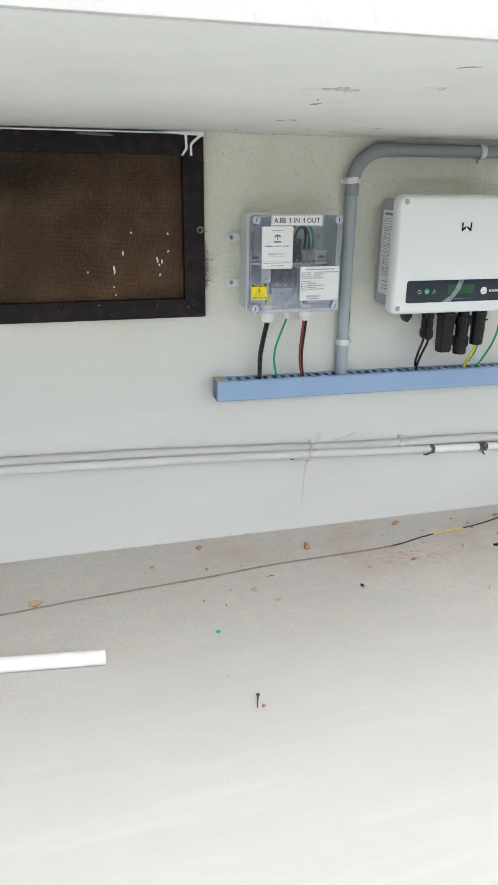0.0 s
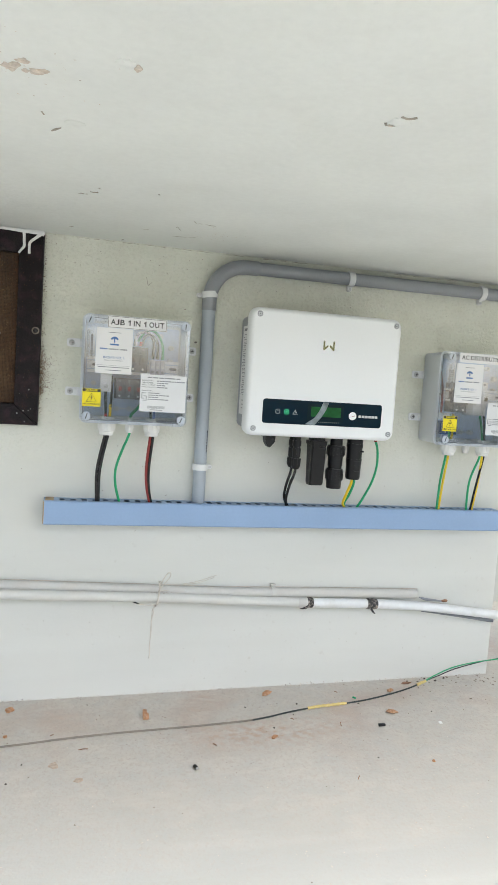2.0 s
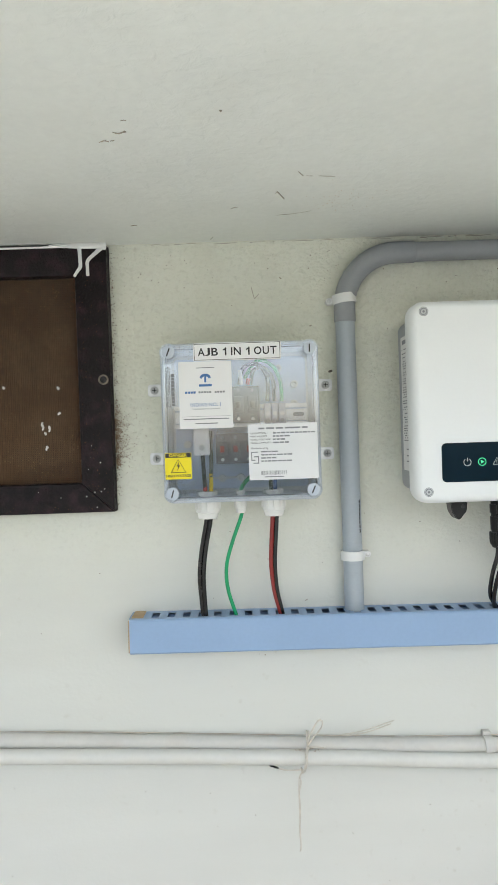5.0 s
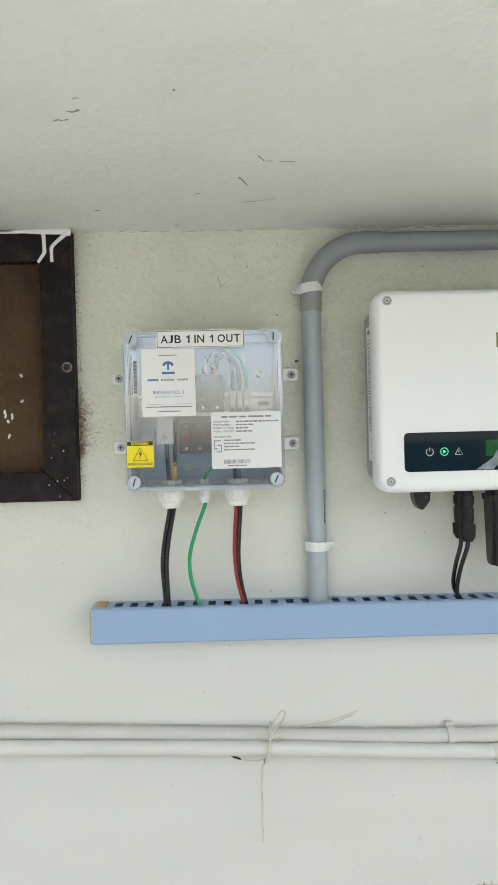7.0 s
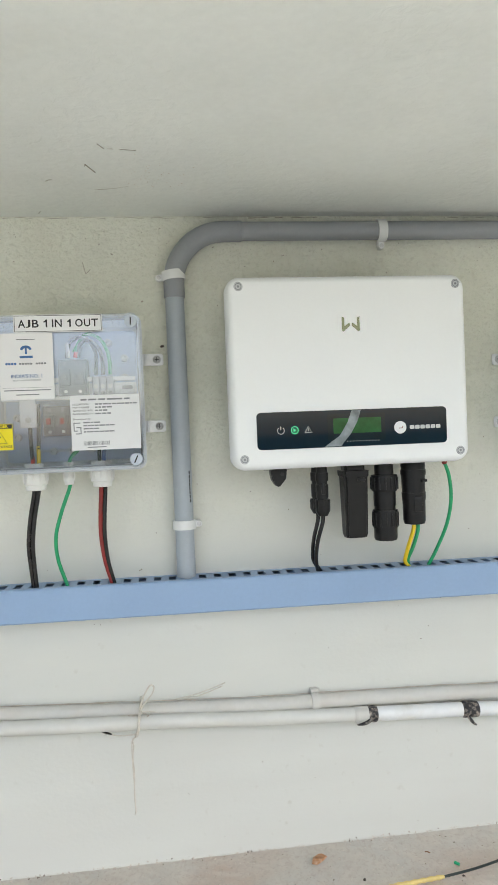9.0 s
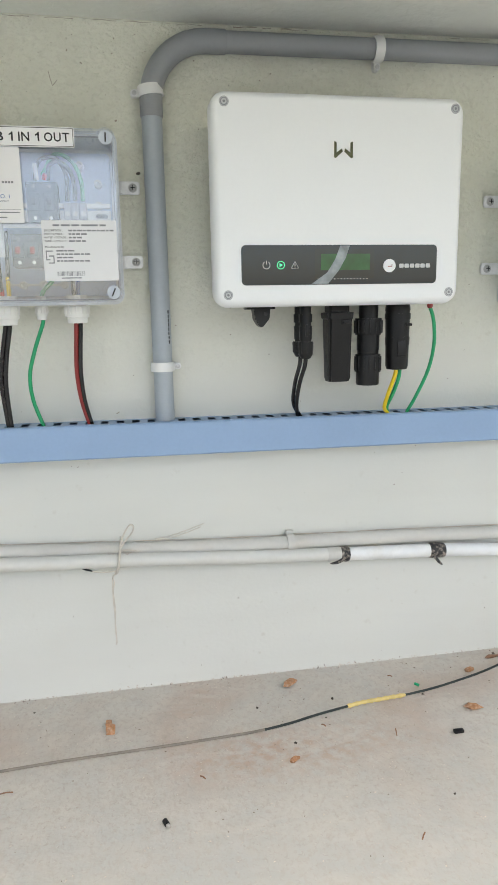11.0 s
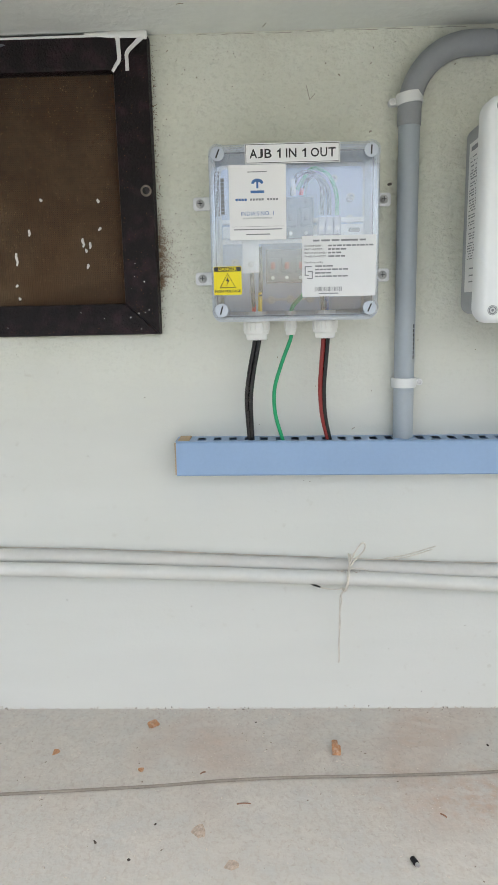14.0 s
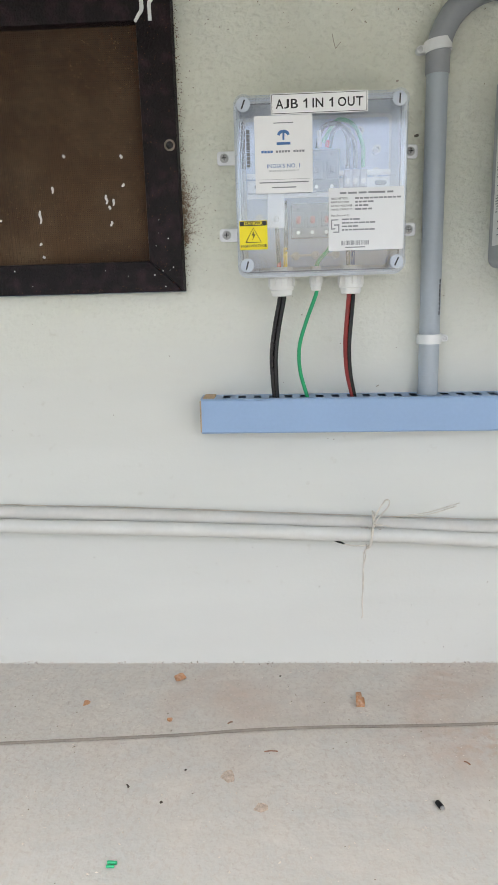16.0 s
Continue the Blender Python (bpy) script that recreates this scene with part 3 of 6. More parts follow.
box(bm, -4.0, 3.4, FRONT + 0.004, -0.0005, CEIL, CEIL + 0.11, 0.002)
structure("ceiling", bm, SLAB, "off-white painted underside of a low projecting concrete slab")
bm = bmesh.new()
box(bm, -4.0, 3.4, FRONT - 0.004, FRONT + 0.0035, CEIL + 0.0005, CEIL + 0.112, 0.0015)
structure("trim", bm, FASCIA, "bright white coated front edge of the slab")
# unseen low walls, added so reflections below the horizon read dark green
for nm, b in (("wall_south", (-6, 6, -5.2, -5.05)), ("wall_west", (-6.15, -6, -5.2, 0.7)), ("wall_east", (6, 6.15, -5.2, 0.7))):
    bm = bmesh.new()
    box(bm, *b, 0, 0.6, 0.01)
    structure(nm, bm, DARK_SURROUND, "unseen low wall added round the terrace, dark green for reflections")


# ---- ventilator window with fly screen ----
def window():
    w = thing("window_1", ((WX0 + WX1) / 2, 0, WZ0), "dark brown framed ventilator window with a dusty brown fly screen", "window", "", "structure")
    yb, yf = 0.03, -0.018
    fw = 0.047

    def member(name, pts):
        """A frame piece with mitred ends, cut as a prism in the wall's plane."""
        b = loft(bmesh.new(), [[(x, y, z) for x, z in pts] for y in (yb, yf)])
        bmesh.ops.bevel(b, geom=[e for e in b.edges if abs(e.verts[0].co.y - yf) < 1e-5 and abs(e.verts[1].co.y - yf) < 1e-5],
                        offset=0.0018, segments=2, profile=0.5, affect="EDGES")
        return part(name, b, BROWN, w)

    g = 0.0003
    x0, x1, z0, z1 = WX0 + 0.001, WX1 - 0.001, WZ0 + 0.001, WZ1 - 0.001
    member("frame_top", [(x0 + g, z1), (x1 - g, z1), (x1 - fw - g, z1 - 0.044), (x0 + fw + g, z1 - 0.044)])
    member("frame_bottom", [(x0 + g, z0), (x0 + fw + g, z0 + 0.043), (x1 - fw - g, z0 + 0.043), (x1 - g, z0)])
    member("frame_side", [(x1, z0 + g), (x1 - fw, z0 + 0.043 + g), (x1 - fw, z1 - 0.044 - g), (x1, z1 - g)])
    member("frame_side", [(x0, z0 + g), (x0, z1 - g), (x0 + fw, z1 - 0.044 - g), (x0 + fw, z0 + 0.043 + g)])
    ix0, ix1, iz0, iz1 = x0 + fw, x1 - fw, z0 + 0.043, z1 - 0.044
    b = bmesh.new()
    pitch, t = 0.0027, 0.0007
    rw = random.Random(12)
    k = int((ix1 - ix0) / pitch)
    for i in range(1, k):
        x = ix0 + i * (ix1 - ix0) / k + rw.uniform(-0.0004, 0.0004)
        s = 0.0003 if i % 2 else -0.0003
        box(b, x - t, x + t, -0.0012 + s, 0.0000 + s, iz0, iz1)
    k = int((iz1 - iz0) / pitch)
    for i in range(1, k):
        z = iz0 + i * (iz1 - iz0) / k + rw.uniform(-0.0004, 0.0004)
        box(b, ix0, ix1, -0.0010, 0.0002, z - t, z + t)
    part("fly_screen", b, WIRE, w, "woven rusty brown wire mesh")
    # added sheet: its dark brown stands in for the dim room behind
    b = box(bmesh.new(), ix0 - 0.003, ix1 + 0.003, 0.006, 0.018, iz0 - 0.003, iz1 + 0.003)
    part("dark_backing", b, BACKING, w, "dark brown sheet added behind the mesh for the dim interior")
    # screw in a washer
    b = turned(bmesh.new(), (-0.047, yf, 0.796), (0, -1, 0), [(0, 0.0076), (0.0012, 0.0076), (0.0018, 0.0068), (0.0006, 0.0056)], 20)
    wash = part("washer", b, DULL, w, "dull steel washer")
    b = turned(bmesh.new(), (-0.047, yf - 0.0014, 0.796), (0, -1, 0), [(0, 0.0050), (0.001, 0.0047), (0.0014, 0.002), (0.001, 0.0014)], 16)
    part("screw", b, BRN_CABLE, wash, "dark rusty screw head")
    # paint that ran down from the slab joint
    b = box(bmesh.new(), x0, x1 - 0.002, yf - 0.0008, yf + 0.001, z1 - 0.0034, z1 - 0.0004, 0.0004, 1)
    part("paint_line", b, PAINT, w, "line of white paint along the top")
    rnd = random.Random(4)
    y = yf - 0.0006
    for pts, r in (([(-0.0775, 0.9940), (-0.0755, 0.9880), (-0.0750, 0.9760), (-0.0748, 0.9625), (-0.0790, 0.9560), (-0.0845, 0.9480)], [.0050, .0030, .0027, .0028, .0024, .0020]),
                   ([(-0.0385, 0.9930), (-0.054, 0.9800), (-0.0638, 0.9705), (-0.0645, 0.9600), (-0.0645, 0.9485)], [.0038, .0028, .0027, .0024, .0026]),
                   ([(-0.0385, 0.9905), (-0.0390, 0.9860)], [.0032, .0018]),
                   ([(-0.036, 0.9925), (-0.047, 0.9925), (-0.066, 0.9925), (-0.090, 0.9930), (-0.12, 0.9940)], [.0040, .0046, .0042, .0036, .0018])):
        b = tube(bmesh.new(), [(x, y, z) for x, z in pts], r, 8, True, 3)
        bmesh.ops.scale(b, verts=b.verts, vec=(1, 0.35, 1), space=Matrix.Translation((0, -y, 0)))
        part("paint_drip", b, PAINT, w, "dried white paint run")
    b = flat_poly(bmesh.new(), [(-0.302, 0.9895), (-0.270, 0.9890), (-0.240, 0.9880), (-0.225, 0.9845), (-0.232, 0.9825), (-0.268, 0.9835), (-0.300, 0.9850)], yf + 0.0001, 0.0003)
    part("paint_smear", b, SMEAR, w, "faint grey-blue paint smear on the top rail")
    # splashes on the mesh
    b = bmesh.new()
    for x, z, ln in ((-0.199, 0.790, .003), (-0.118, 0.787, .004), (-0.219, 0.746, .008), (-0.240, 0.710, .016), (-0.143, 0.731, .011), (-0.133, 0.727, .008),
                     (-0.118, 0.749, .004), (-0.138, 0.698, .006), (-0.243, 0.673, .003), (-0.240, 0.655, .003), (-0.298, 0.707, .002), (-0.139, 0.720, .004)):
        jx = rnd.uniform(-0.0012, 0.0012)
        tube(b, [(x, -0.0017, z + ln * 0.55), (x + jx, -0.0019, z + ln * 0.2), (x - jx, -0.0019, z - ln * 0.2), (x - 0.001, -0.0016, z - ln * 0.55)], [0.0013, 0.0021, 0.0017, 0.0012], 6, True, 2)
    part("paint_splash", b, PAINT, w, "small white paint splashes on the mesh")
    b = bmesh.new()
    for _ in range(17):
        x, z = (rnd.uniform(-0.082, -0.04), rnd.uniform(0.605, 0.70)) if rnd.random() < 0.5 else (rnd.uniform(-0.6, -0.04), rnd.uniform(0.606, 0.64))
        s = rnd.uniform(0.0004, 0.0014)
        turned(b, (x, yf + 0.0002, z), (0, -1, 0), [(0, s), (0.0004, s * 0.7)], 6)
    part("paint_speck", b, PAINT, w, "fine white paint specks on the frame")


window()


# ---- cables ----
def cable(name, pts, r, material, label, group="", seg=10):
    return solo(name, tube(bmesh.new(), pts, r, seg), material, label, "cable", group)


# ---- junction boxes ----
def junction_box(dx, dz, kind):
    X0, X1, Z0, Z1 = 0.046 + dx, 0.260 + dx, 0.618 + dz, 0.834 + dz
    lab = ("clear-lidded grey array junction box screwed to the painted wall" if kind == "AJB" else
           "clear-lidded grey power distribution box screwed to the wall")
    j = thing("junction_box", ((X0 + X1) / 2, 0, Z0), lab, "electrical box", "clear-lidded boxes on the wall")
    YS, YF = -0.078, -0.1065
    b = slab_rr(bmesh.new(), X0, X1, Z0, Z1, 0.012,
                [(0.004, -0.001), (0.002, -0.004), (0.0005, YS), (0.004, YS), (0.006, -0.008)])
    part("body", b, BOXG, j, "light grey moulded box body")
    b = slab_rr(bmesh.new(), X0, X1, Z0, Z1, 0.013,
                [(0.0095, YF + 0.0075), (0.0065, YF + 0.0075), (0.0032, YF + 0.0090), (0.0030, YS - 0.001), (0, YS - 0.001), (0, YF + 0.0090), (0.0012, YF + 0.0062), (0.0035, YF + 0.0050), (0.0065, YF + 0.0050)], 6)
    out, ins, rad = [], 0.0022, 0.0152
    for qx, qz, cx, cz in ((1, 1, X0 + 0.0125, Z0 + 0.0140), (1, -1, X0 + 0.0125, Z1 - 0.0125), (-1, -1, X1 - 0.0125, Z1 - 0.0125), (-1, 1, X1 - 0.0125, Z0 + 0.0140)):
        ex, ez = (X0 + ins if qx > 0 else X1 - ins), (Z0 + ins if qz > 0 else Z1 - ins)
        corner = [(cx + qx * rad, ez)] + [(cx + qx * rad * math.cos(a), cz + qz * rad * math.sin(a)) for a in [radians(15 * i) for i in range(7)]] + [(ex, cz + qz * rad)]
        out += corner if qx * qz > 0 else corner[::-1]
    p = loft(bmesh.new(), [[(x, y, z) for x, z in out] for y in (YF + 0.0052, YF)])
    bmesh.ops.bevel(p, geom=[e for e in p.edges if all(abs(v.co.y - YF) < 1e-5 for v in e.verts)], offset=0.0012, segments=1, profile=0.5, affect="EDGES")
    bmesh.ops.delete(p, geom=[f for f in p.faces if all(abs(v.co.y - YF - 0.0052) < 1e-5 for v in f.verts)], context="FACES")
    me = bpy.data.meshes.new("panel")
    p.to_mesh(me)
    p.free()
    b.from_mesh(me)
    lid = part("lid", b, CLEAR, j, "clear polycarbonate lid")
    lid.visible_shadow = False
    b = slab_rr(bmesh.new(), X0 - 0.0012, X1 + 0.0012, Z0 - 0.0012, Z1 + 0.0012, 0.013, [(0.0005, YS + 0.004), (0, YS - 0.0015), (0.0046, YS - 0.0015), (0.0046, YS + 0.004), (0.0005, YS + 0.004)], 5, False)
    part("gasket_rim", b, BOXG, j)
    b = slab_rr(bmesh.new(), X0, X1, Z0, Z1, 0.011, [(0.0052, YS - 0.0008), (0.0052, YS - 0.0020), (0.0066, YS - 0.0020), (0.0066, YS - 0.0008), (0.0052, YS - 0.0008)], 5, False)
    part("gasket", b, INK_GREY, j, "thin grey rubber gasket")
    for sx in (0, 1):
        for sz in (0, 1):
            cx, cz = (X0 + 0.0125, X1 - 0.0125)[sx], (Z0 + 0.0140, Z1 - 0.0125)[sz]
            b = turned(bmesh.new(), (cx, YF + 0.0050, cz), (0, -1, 0), [(0, 0.0122), (0.0056, 0.0120), (0.0062, 0.0113), (0.0062, 0.0103), (0.0050, 0.0100)], 28)
            part("screw_boss", b, CLEAR, lid, "round translucent corner boss")
            b = turned(bmesh.new(), (cx, YF - 0.0002, cz), (0, -1, 0), [(0, 0.0086), (0.0018, 0.0084), (0.0024, 0.0074)], 24)
            part("lid_screw", b, SCREW, lid, "slotted plastic lid screw")
            # dark bar laid on the head for the shade in its slot
            b = box(bmesh.new(), -0.0009, 0.0009, -0.0006, 0.0004, -0.0055, 0.0055)
            bmesh.ops.rotate(b, verts=b.verts, matrix=Matrix.Rotation(radians((16, 22, 24, 2)[sx * 2 + sz]), 3, "Y"))
            bmesh.ops.translate(b, verts=b.verts, vec=(cx, YF - 0.0024, cz))
            part("slot_shade", b, INK, lid)
    # moulding rings in the lid
    for hx, hz in ((0.2487, 0.7970), (0.2477, 0.7684), (0.0828, 0.8204), (0.2276, 0.8191), (0.0796, 0.6333), (0.2243, 0.6335)):
        ring = [(hx + dx + 0.0046 * math.cos(a), YF + 0.0012, hz + dz + 0.0046 * math.sin(a)) for a in [math.pi * i / 8 for i in range(17)]]
        part("moulding_ring", tube(bmesh.new(), ring, 0.0007, 5, False, 0), CLEAR, lid)
    # steel mounting ears
    for ex, s in ((X0, -1), (X1, 1)):
        for ez in (0.7785 + dz, 0.677 + dz):
            b = bmesh.new()
            xa, xb = sorted((ex - s * 0.004, ex + s * 0.030))
            slab_rr(b, xa, xb, ez - 0.0090, ez + 0.0090, 0.0042, [(0.0, -0.0040), (0.0, -0.0062), (0.0006, -0.0068)], 5)
            box(b, ex + s * 0.014, ex + s * 0.026, -0.0042, -0.0003, ez - 0.005, ez + 0.005)
            ear = part("mounting_ear", b, EARZ, j, "zinc-plated steel mounting ear")
            b = turned(bmesh.new(), (ex + s * 0.020, -0.0066, ez), (0, -1, 0), [(0, 0.0062), (0.0010, 0.0062), (0.0012, 0.0052), (0.0030, 0.0040), (0.0038, 0.0020)], 18)
            part("screw", b, STEEL, ear)
            # dark cross laid on for the shade in the screw's slots
            b = box(bmesh.new(), ex + s * 0.020 - 0.0032, ex + s * 0.020 + 0.0032, -0.0112, -0.0100, ez - 0.0006, ez + 0.0006)
            box(b, ex + s * 0.020 - 0.0006, ex + s * 0.020 + 0.0006, -0.0112, -0.0100, ez - 0.0032, ez + 0.0032)
            part("cross_slot_shade", b, INK, ear)
            b = box(bmesh.new(), ex + s * 0.001 if s > 0 else ex - 0.005, ex + 0.005 if s > 0 else ex - 0.001, -0.012, -0.003, ez - 0.008, ez + 0.008, 0.0012)
            part("ear_bend", b, EARZ, ear)
    # fittings inside the box
    yb = -0.010
    b = slab_rr(bmesh.new(), X0 + 0.010, X1 - 0.010, Z0 + 0.012, Z1 - 0.012, 0.006, [(0, yb + 0.001), (0, yb - 0.003), (0.001, yb - 0.004)])
    base = part("mounting_plate", b, PLATE, j, "grey-blue mounting plate")
    for hx, hz in ((0.1228, 0.6455), (0.1502, 0.6461), (0.0734, 0.6965), (0.0725, 0.6680), (0.2093, 0.8041), (0.2325, 0.7804), (0.2316, 0.7521), (0.1780, 0.6460)):
        b = turned(bmesh.new(), (hx + dx, yb - 0.004, hz + dz), (0, -1, 0), [(0, 0.0056), (0.012, 0.0052), (0.012, 0.0026), (0.004, 0.0024)], 16)
        part("boss", b, BOXG, base)
    part("plate_rib", box(bmesh.new(), 0.094 + dx, 0.178 + dx, yb - 0.0052, yb - 0.0035, 0.6445 + dz, 0.6475 + dz, 0.0005), BOXG, base)
    b = bmesh.new()
    box(b, X0 + 0.012, X1 - 0.012, -0.038, -0.014, 0.7275 + dz, 0.7435 + dz, 0.0008)
    for za, zb in ((0.7195, 0.7255), (0.7455, 0.7515)):
        box(b, X0 + 0.012, X1 - 0.012, -0.0455, -0.0440, za + dz, zb + dz, 0.0004)
        box(b, X0 + 0.012, X1 - 0.012, -0.0445, -0.0375, (za if za > 0.74 else zb - 0.0012) + dz, (za + 0.0012 if za > 0.74 else zb) + dz)
    rail = part("din_rail", b, ZINC, j, "steel mounting rail")
    for xs in (X0 + 0.030, X1 - 0.024):
        # dark sheet for the shade in the rail's slot
        part("slot_shade", slab_rr(bmesh.new(), xs - 0.008, xs + 0.008, 0.7330 + dz, 0.7385 + dz, 0.0026, [(0, -0.0378), (0, -0.0385)], 4), INK_GREY, rail)

    def device(name, x0, x1, z0, z1, y0, y1, m, label=""):
        b = box(bmesh.new(), x0 + dx, x1 + dx, y1, y0, z0 + dz, z1 + dz, 0.0012)
        d = part(name, b, m, j, label)
        k = max(1, round((x1 - x0) / 0.018))
        for i in range(k):
            xm = x0 + (i + 0.5) * (x1 - x0) / k + dx
            zc = (z0 + z1) / 2 + dz
            hh = (z1 - z0) * 0.22
            part("module_face", box(bmesh.new(), xm - 0.0072, xm + 0.0072, y1 - 0.008, y1, zc - hh, zc + hh, 0.001), m, d)
            part("lever", box(bmesh.new(), xm - 0.003, xm + 0.003, y1 - 0.013, y1 - 0.0078, zc - 0.005, zc + 0.004, 0.001), (RED_CABLE if m is DEVICE_R else INK), d)
            for zz in (z0 + 0.006, z1 - 0.006):
                part("terminal_screw", turned(bmesh.new(), (xm, y1, zz + dz), (0, -1, 0), [(0, 0.0024), (0.0008, 0.0024), (0.001, 0.0018)], 12), SILVER if zz < z0 + 0.01 else INK_GREY, d)
        return d

    if kind == "AJB":
        device("fuse_holder", 0.140, 0.180, 0.725, 0.777, -0.022, -0.056, DEVICE, "dark two-pole fuse holder")
        device("surge_arrester", 0.116, 0.172, 0.668, 0.711, -0.020, -0.056, DEVICE_R, "dark maroon surge arrester")
        for i in range(3):
            x = 0.1865 + 0.0103 * i + dx
            b = box(bmesh.new(), x, x + 0.0097, -0.050, -0.022, 0.722 + dz, 0.752 + dz, 0.001)
            t = part("terminal_block", b, TERM, j, "grey terminal block")
            # dark disc for the shade in the wire hole
            part("wire_hole_shade", turned(bmesh.new(), (x + 0.0048, -0.05, 0.7275 + dz), (0, -1, 0), [(0, 0.0030), (0.0004, 0.0030), (0.0005, 0.0022)], 12), INK_GREY, t)
            part("terminal_screw", turned(bmesh.new(), (x + 0.0048, -0.05, 0.7375 + dz), (0, -1, 0), [(0, 0.0034), (0.0012, 0.0034), (0.0012, 0.002)], 12), STEEL, t)
        b = box(bmesh.new(), 0.085 + dx, 0.1075 + dx, -0.060, -0.052, 0.681 + dz, 0.735 + dz, 0.001)
        br = part("cable_clamp_plate", b, PANELW, j, "white plate with a cross screw")
        part("screw", turned(bmesh.new(), (0.0965 + dx, -0.060, 0.692 + dz), (0, -1, 0), [(0, 0.0042), (0.0014, 0.004), (0.002, 0.002)], 14), STEEL, br)
        inner = (([(0.0965, -0.050, 0.700), (0.0975, -0.054, 0.665), (0.0985, -0.055, 0.645), (0.099, -0.054, 0.632)], BRN_CABLE), ([(0.099, -0.054, 0.640), (0.0990, -0.055, 0.626), (0.0990, -0.054, 0.612)], RED_SLEEVE),
                 ([(0.1085, -0.046, 0.715), (0.1088, -0.054, 0.670), (0.1080, -0.056, 0.650)], BLK_CABLE), ([(0.1080, -0.056, 0.655), (0.1075, -0.055, 0.632), (0.106, -0.054, 0.612)], YEL_CABLE),
                 ([(0.178, -0.030, 0.668), (0.165, -0.045, 0.650), (0.151, -0.052, 0.634), (0.1485, -0.054, 0.612)], GRN_CABLE),
                 ([(0.190, -0.035, 0.700), (0.192, -0.05, 0.65), (0.193, -0.054, 0.612)], BRN_CABLE), ([(0.201, -0.035, 0.70), (0.199, -0.05, 0.65), (0.198, -0.054, 0.612)], BLUE_CABLE))
        bows = (([(0.152, -0.045, 0.78), (0.158, -0.05, 0.803), (0.178, -0.05, 0.808), (0.192, -0.046, 0.790), (0.1915, -0.042, 0.755)], BLK_CABLE),
                 ([(0.168, -0.045, 0.78), (0.172, -0.052, 0.798), (0.186, -0.052, 0.803), (0.200, -0.046, 0.786), (0.2018, -0.042, 0.755)], DARK_CABLE),
                 ([(0.1545, -0.050, 0.780), (0.1540, -0.052, 0.792), (0.1530, -0.052, 0.800)], PANELW), ([(0.1640, -0.050, 0.780), (0.1655, -0.052, 0.788)], RED_SLEEVE),
                 ([(0.160, -0.030, 0.79), (0.178, -0.040, 0.814), (0.200, -0.044, 0.806), (0.211, -0.044, 0.782), (0.212, -0.042, 0.755)], GRN_CABLE))
        inner += bows
    else:
        device("circuit_breaker", 0.150, 0.186, 0.690, 0.770, -0.022, -0.066, PANELW, "white two-pole circuit breaker")
        device("surge_arrester", 0.100, 0.136, 0.695, 0.765, -0.022, -0.062, DEVICE, "dark surge arrester")
        device("terminal_box", 0.085, 0.125, 0.640, 0.672, -0.016, -0.045, BLUE_CABLE, "blue neutral link")
        b = box(bmesh.new(), 0.066 + dx, 0.098 + dx, -0.056, -0.05, 0.676 + dz, 0.692 + dz, 0.001)
        part("cable_clamp_plate", b, PANELW, j)
        inner = (([(0.098, -0.052, 0.690), (0.099, -0.055, 0.655), (0.100, -0.054, 0.612)], GRN_CABLE), ([(0.108, -0.052, 0.69), (0.108, -0.056, 0.66), (0.105, -0.054, 0.612)], YEL_CABLE),
                 ([(0.190, -0.035, 0.700), (0.192, -0.05, 0.65), (0.193, -0.054, 0.612)], GRN_CABLE), ([(0.201, -0.035, 0.70), (0.199, -0.05, 0.65), (0.198, -0.054, 0.612)], BRN_CABLE),
                 ([(0.078, -0.03, 0.79), (0.074, -0.05, 0.75), (0.076, -0.05, 0.69)], RED_CABLE))
    for pts, m in inner:
        part("inner_wire", tube(bmesh.new(), [(x + dx, y, z + dz) for x, y, z in pts], 0.0028, 8), m, j)
    # glands in the underside
    for gx, r in ((0.1020, 0.0172), (0.1485, 0.0080), (0.1955, 0.0165)):
        k = r / 0.0172
        b = turned(bmesh.new(), (gx + dx, -0.054, Z0 + 0.012), (0, 0, -1), [(0, r * 0.9), (0.005, r * 0.9), (0.005, r * 0.6), (0.012, r * 0.6), (0.012, r), (0.014, r)], 6 if k < .6 else 10)
        g = part("gland", b, GLAND, j, "white nylon cable gland")
        b = turned(bmesh.new(), (gx + dx, -0.054, Z0 - 0.0015), (0, 0, -1),
                   [(0, r * 0.90), (0.0012, r * 0.98), (0.0160 * max(k, .8), r * 0.97), (0.0172 * max(k, .8), r * 0.86), (0.0236 * max(k, .75), r * 0.80), (0.0250 * max(k, .75), r * 0.72), (0.0250 * max(k, .75), r * 0.45), (0.0200 * max(k, .75), r * 0.42)], 28)
        part("gland_nut", b, GLAND, g)
        nb = 12 if k > .6 else 8
        b = bmesh.new()
        for i in range(nb):
            a = 2 * math.pi * i / nb
            c = Vector((gx + dx + r * math.cos(a), -0.054 + r * math.sin(a), 0))
            tube(b, [(c.x, c.y, Z0 - 0.002), (c.x, c.y, Z0 - 0.0135 * max(k, .8))], 0.0011, 6, True, 0)
        part("grip_rib", b, GLAND, g)
    # stickers on the lid
    yl = YF - 0.0003
    if kind == "AJB":
        p = part("sticker", plate(0.092 + dx, 0.2095 + dx, 0.8085 + dz, 0.8325 + dz, yl), PAPER, lid, "white sticker with a black border")
        bl = bmesh.new()
        for q in ((0.0932, 0.2083, 0.8308, 0.8314), (0.0932, 0.2083, 0.8096, 0.8102), (0.0932, 0.0938, 0.8102, 0.8308), (0.2077, 0.2083, 0.8102, 0.8308)):
            box(bl, q[0] + dx, q[1] + dx, yl - 0.0006, yl - 0.0004, q[2] + dz, q[3] + dz)
        part("border", bl, INK, p)
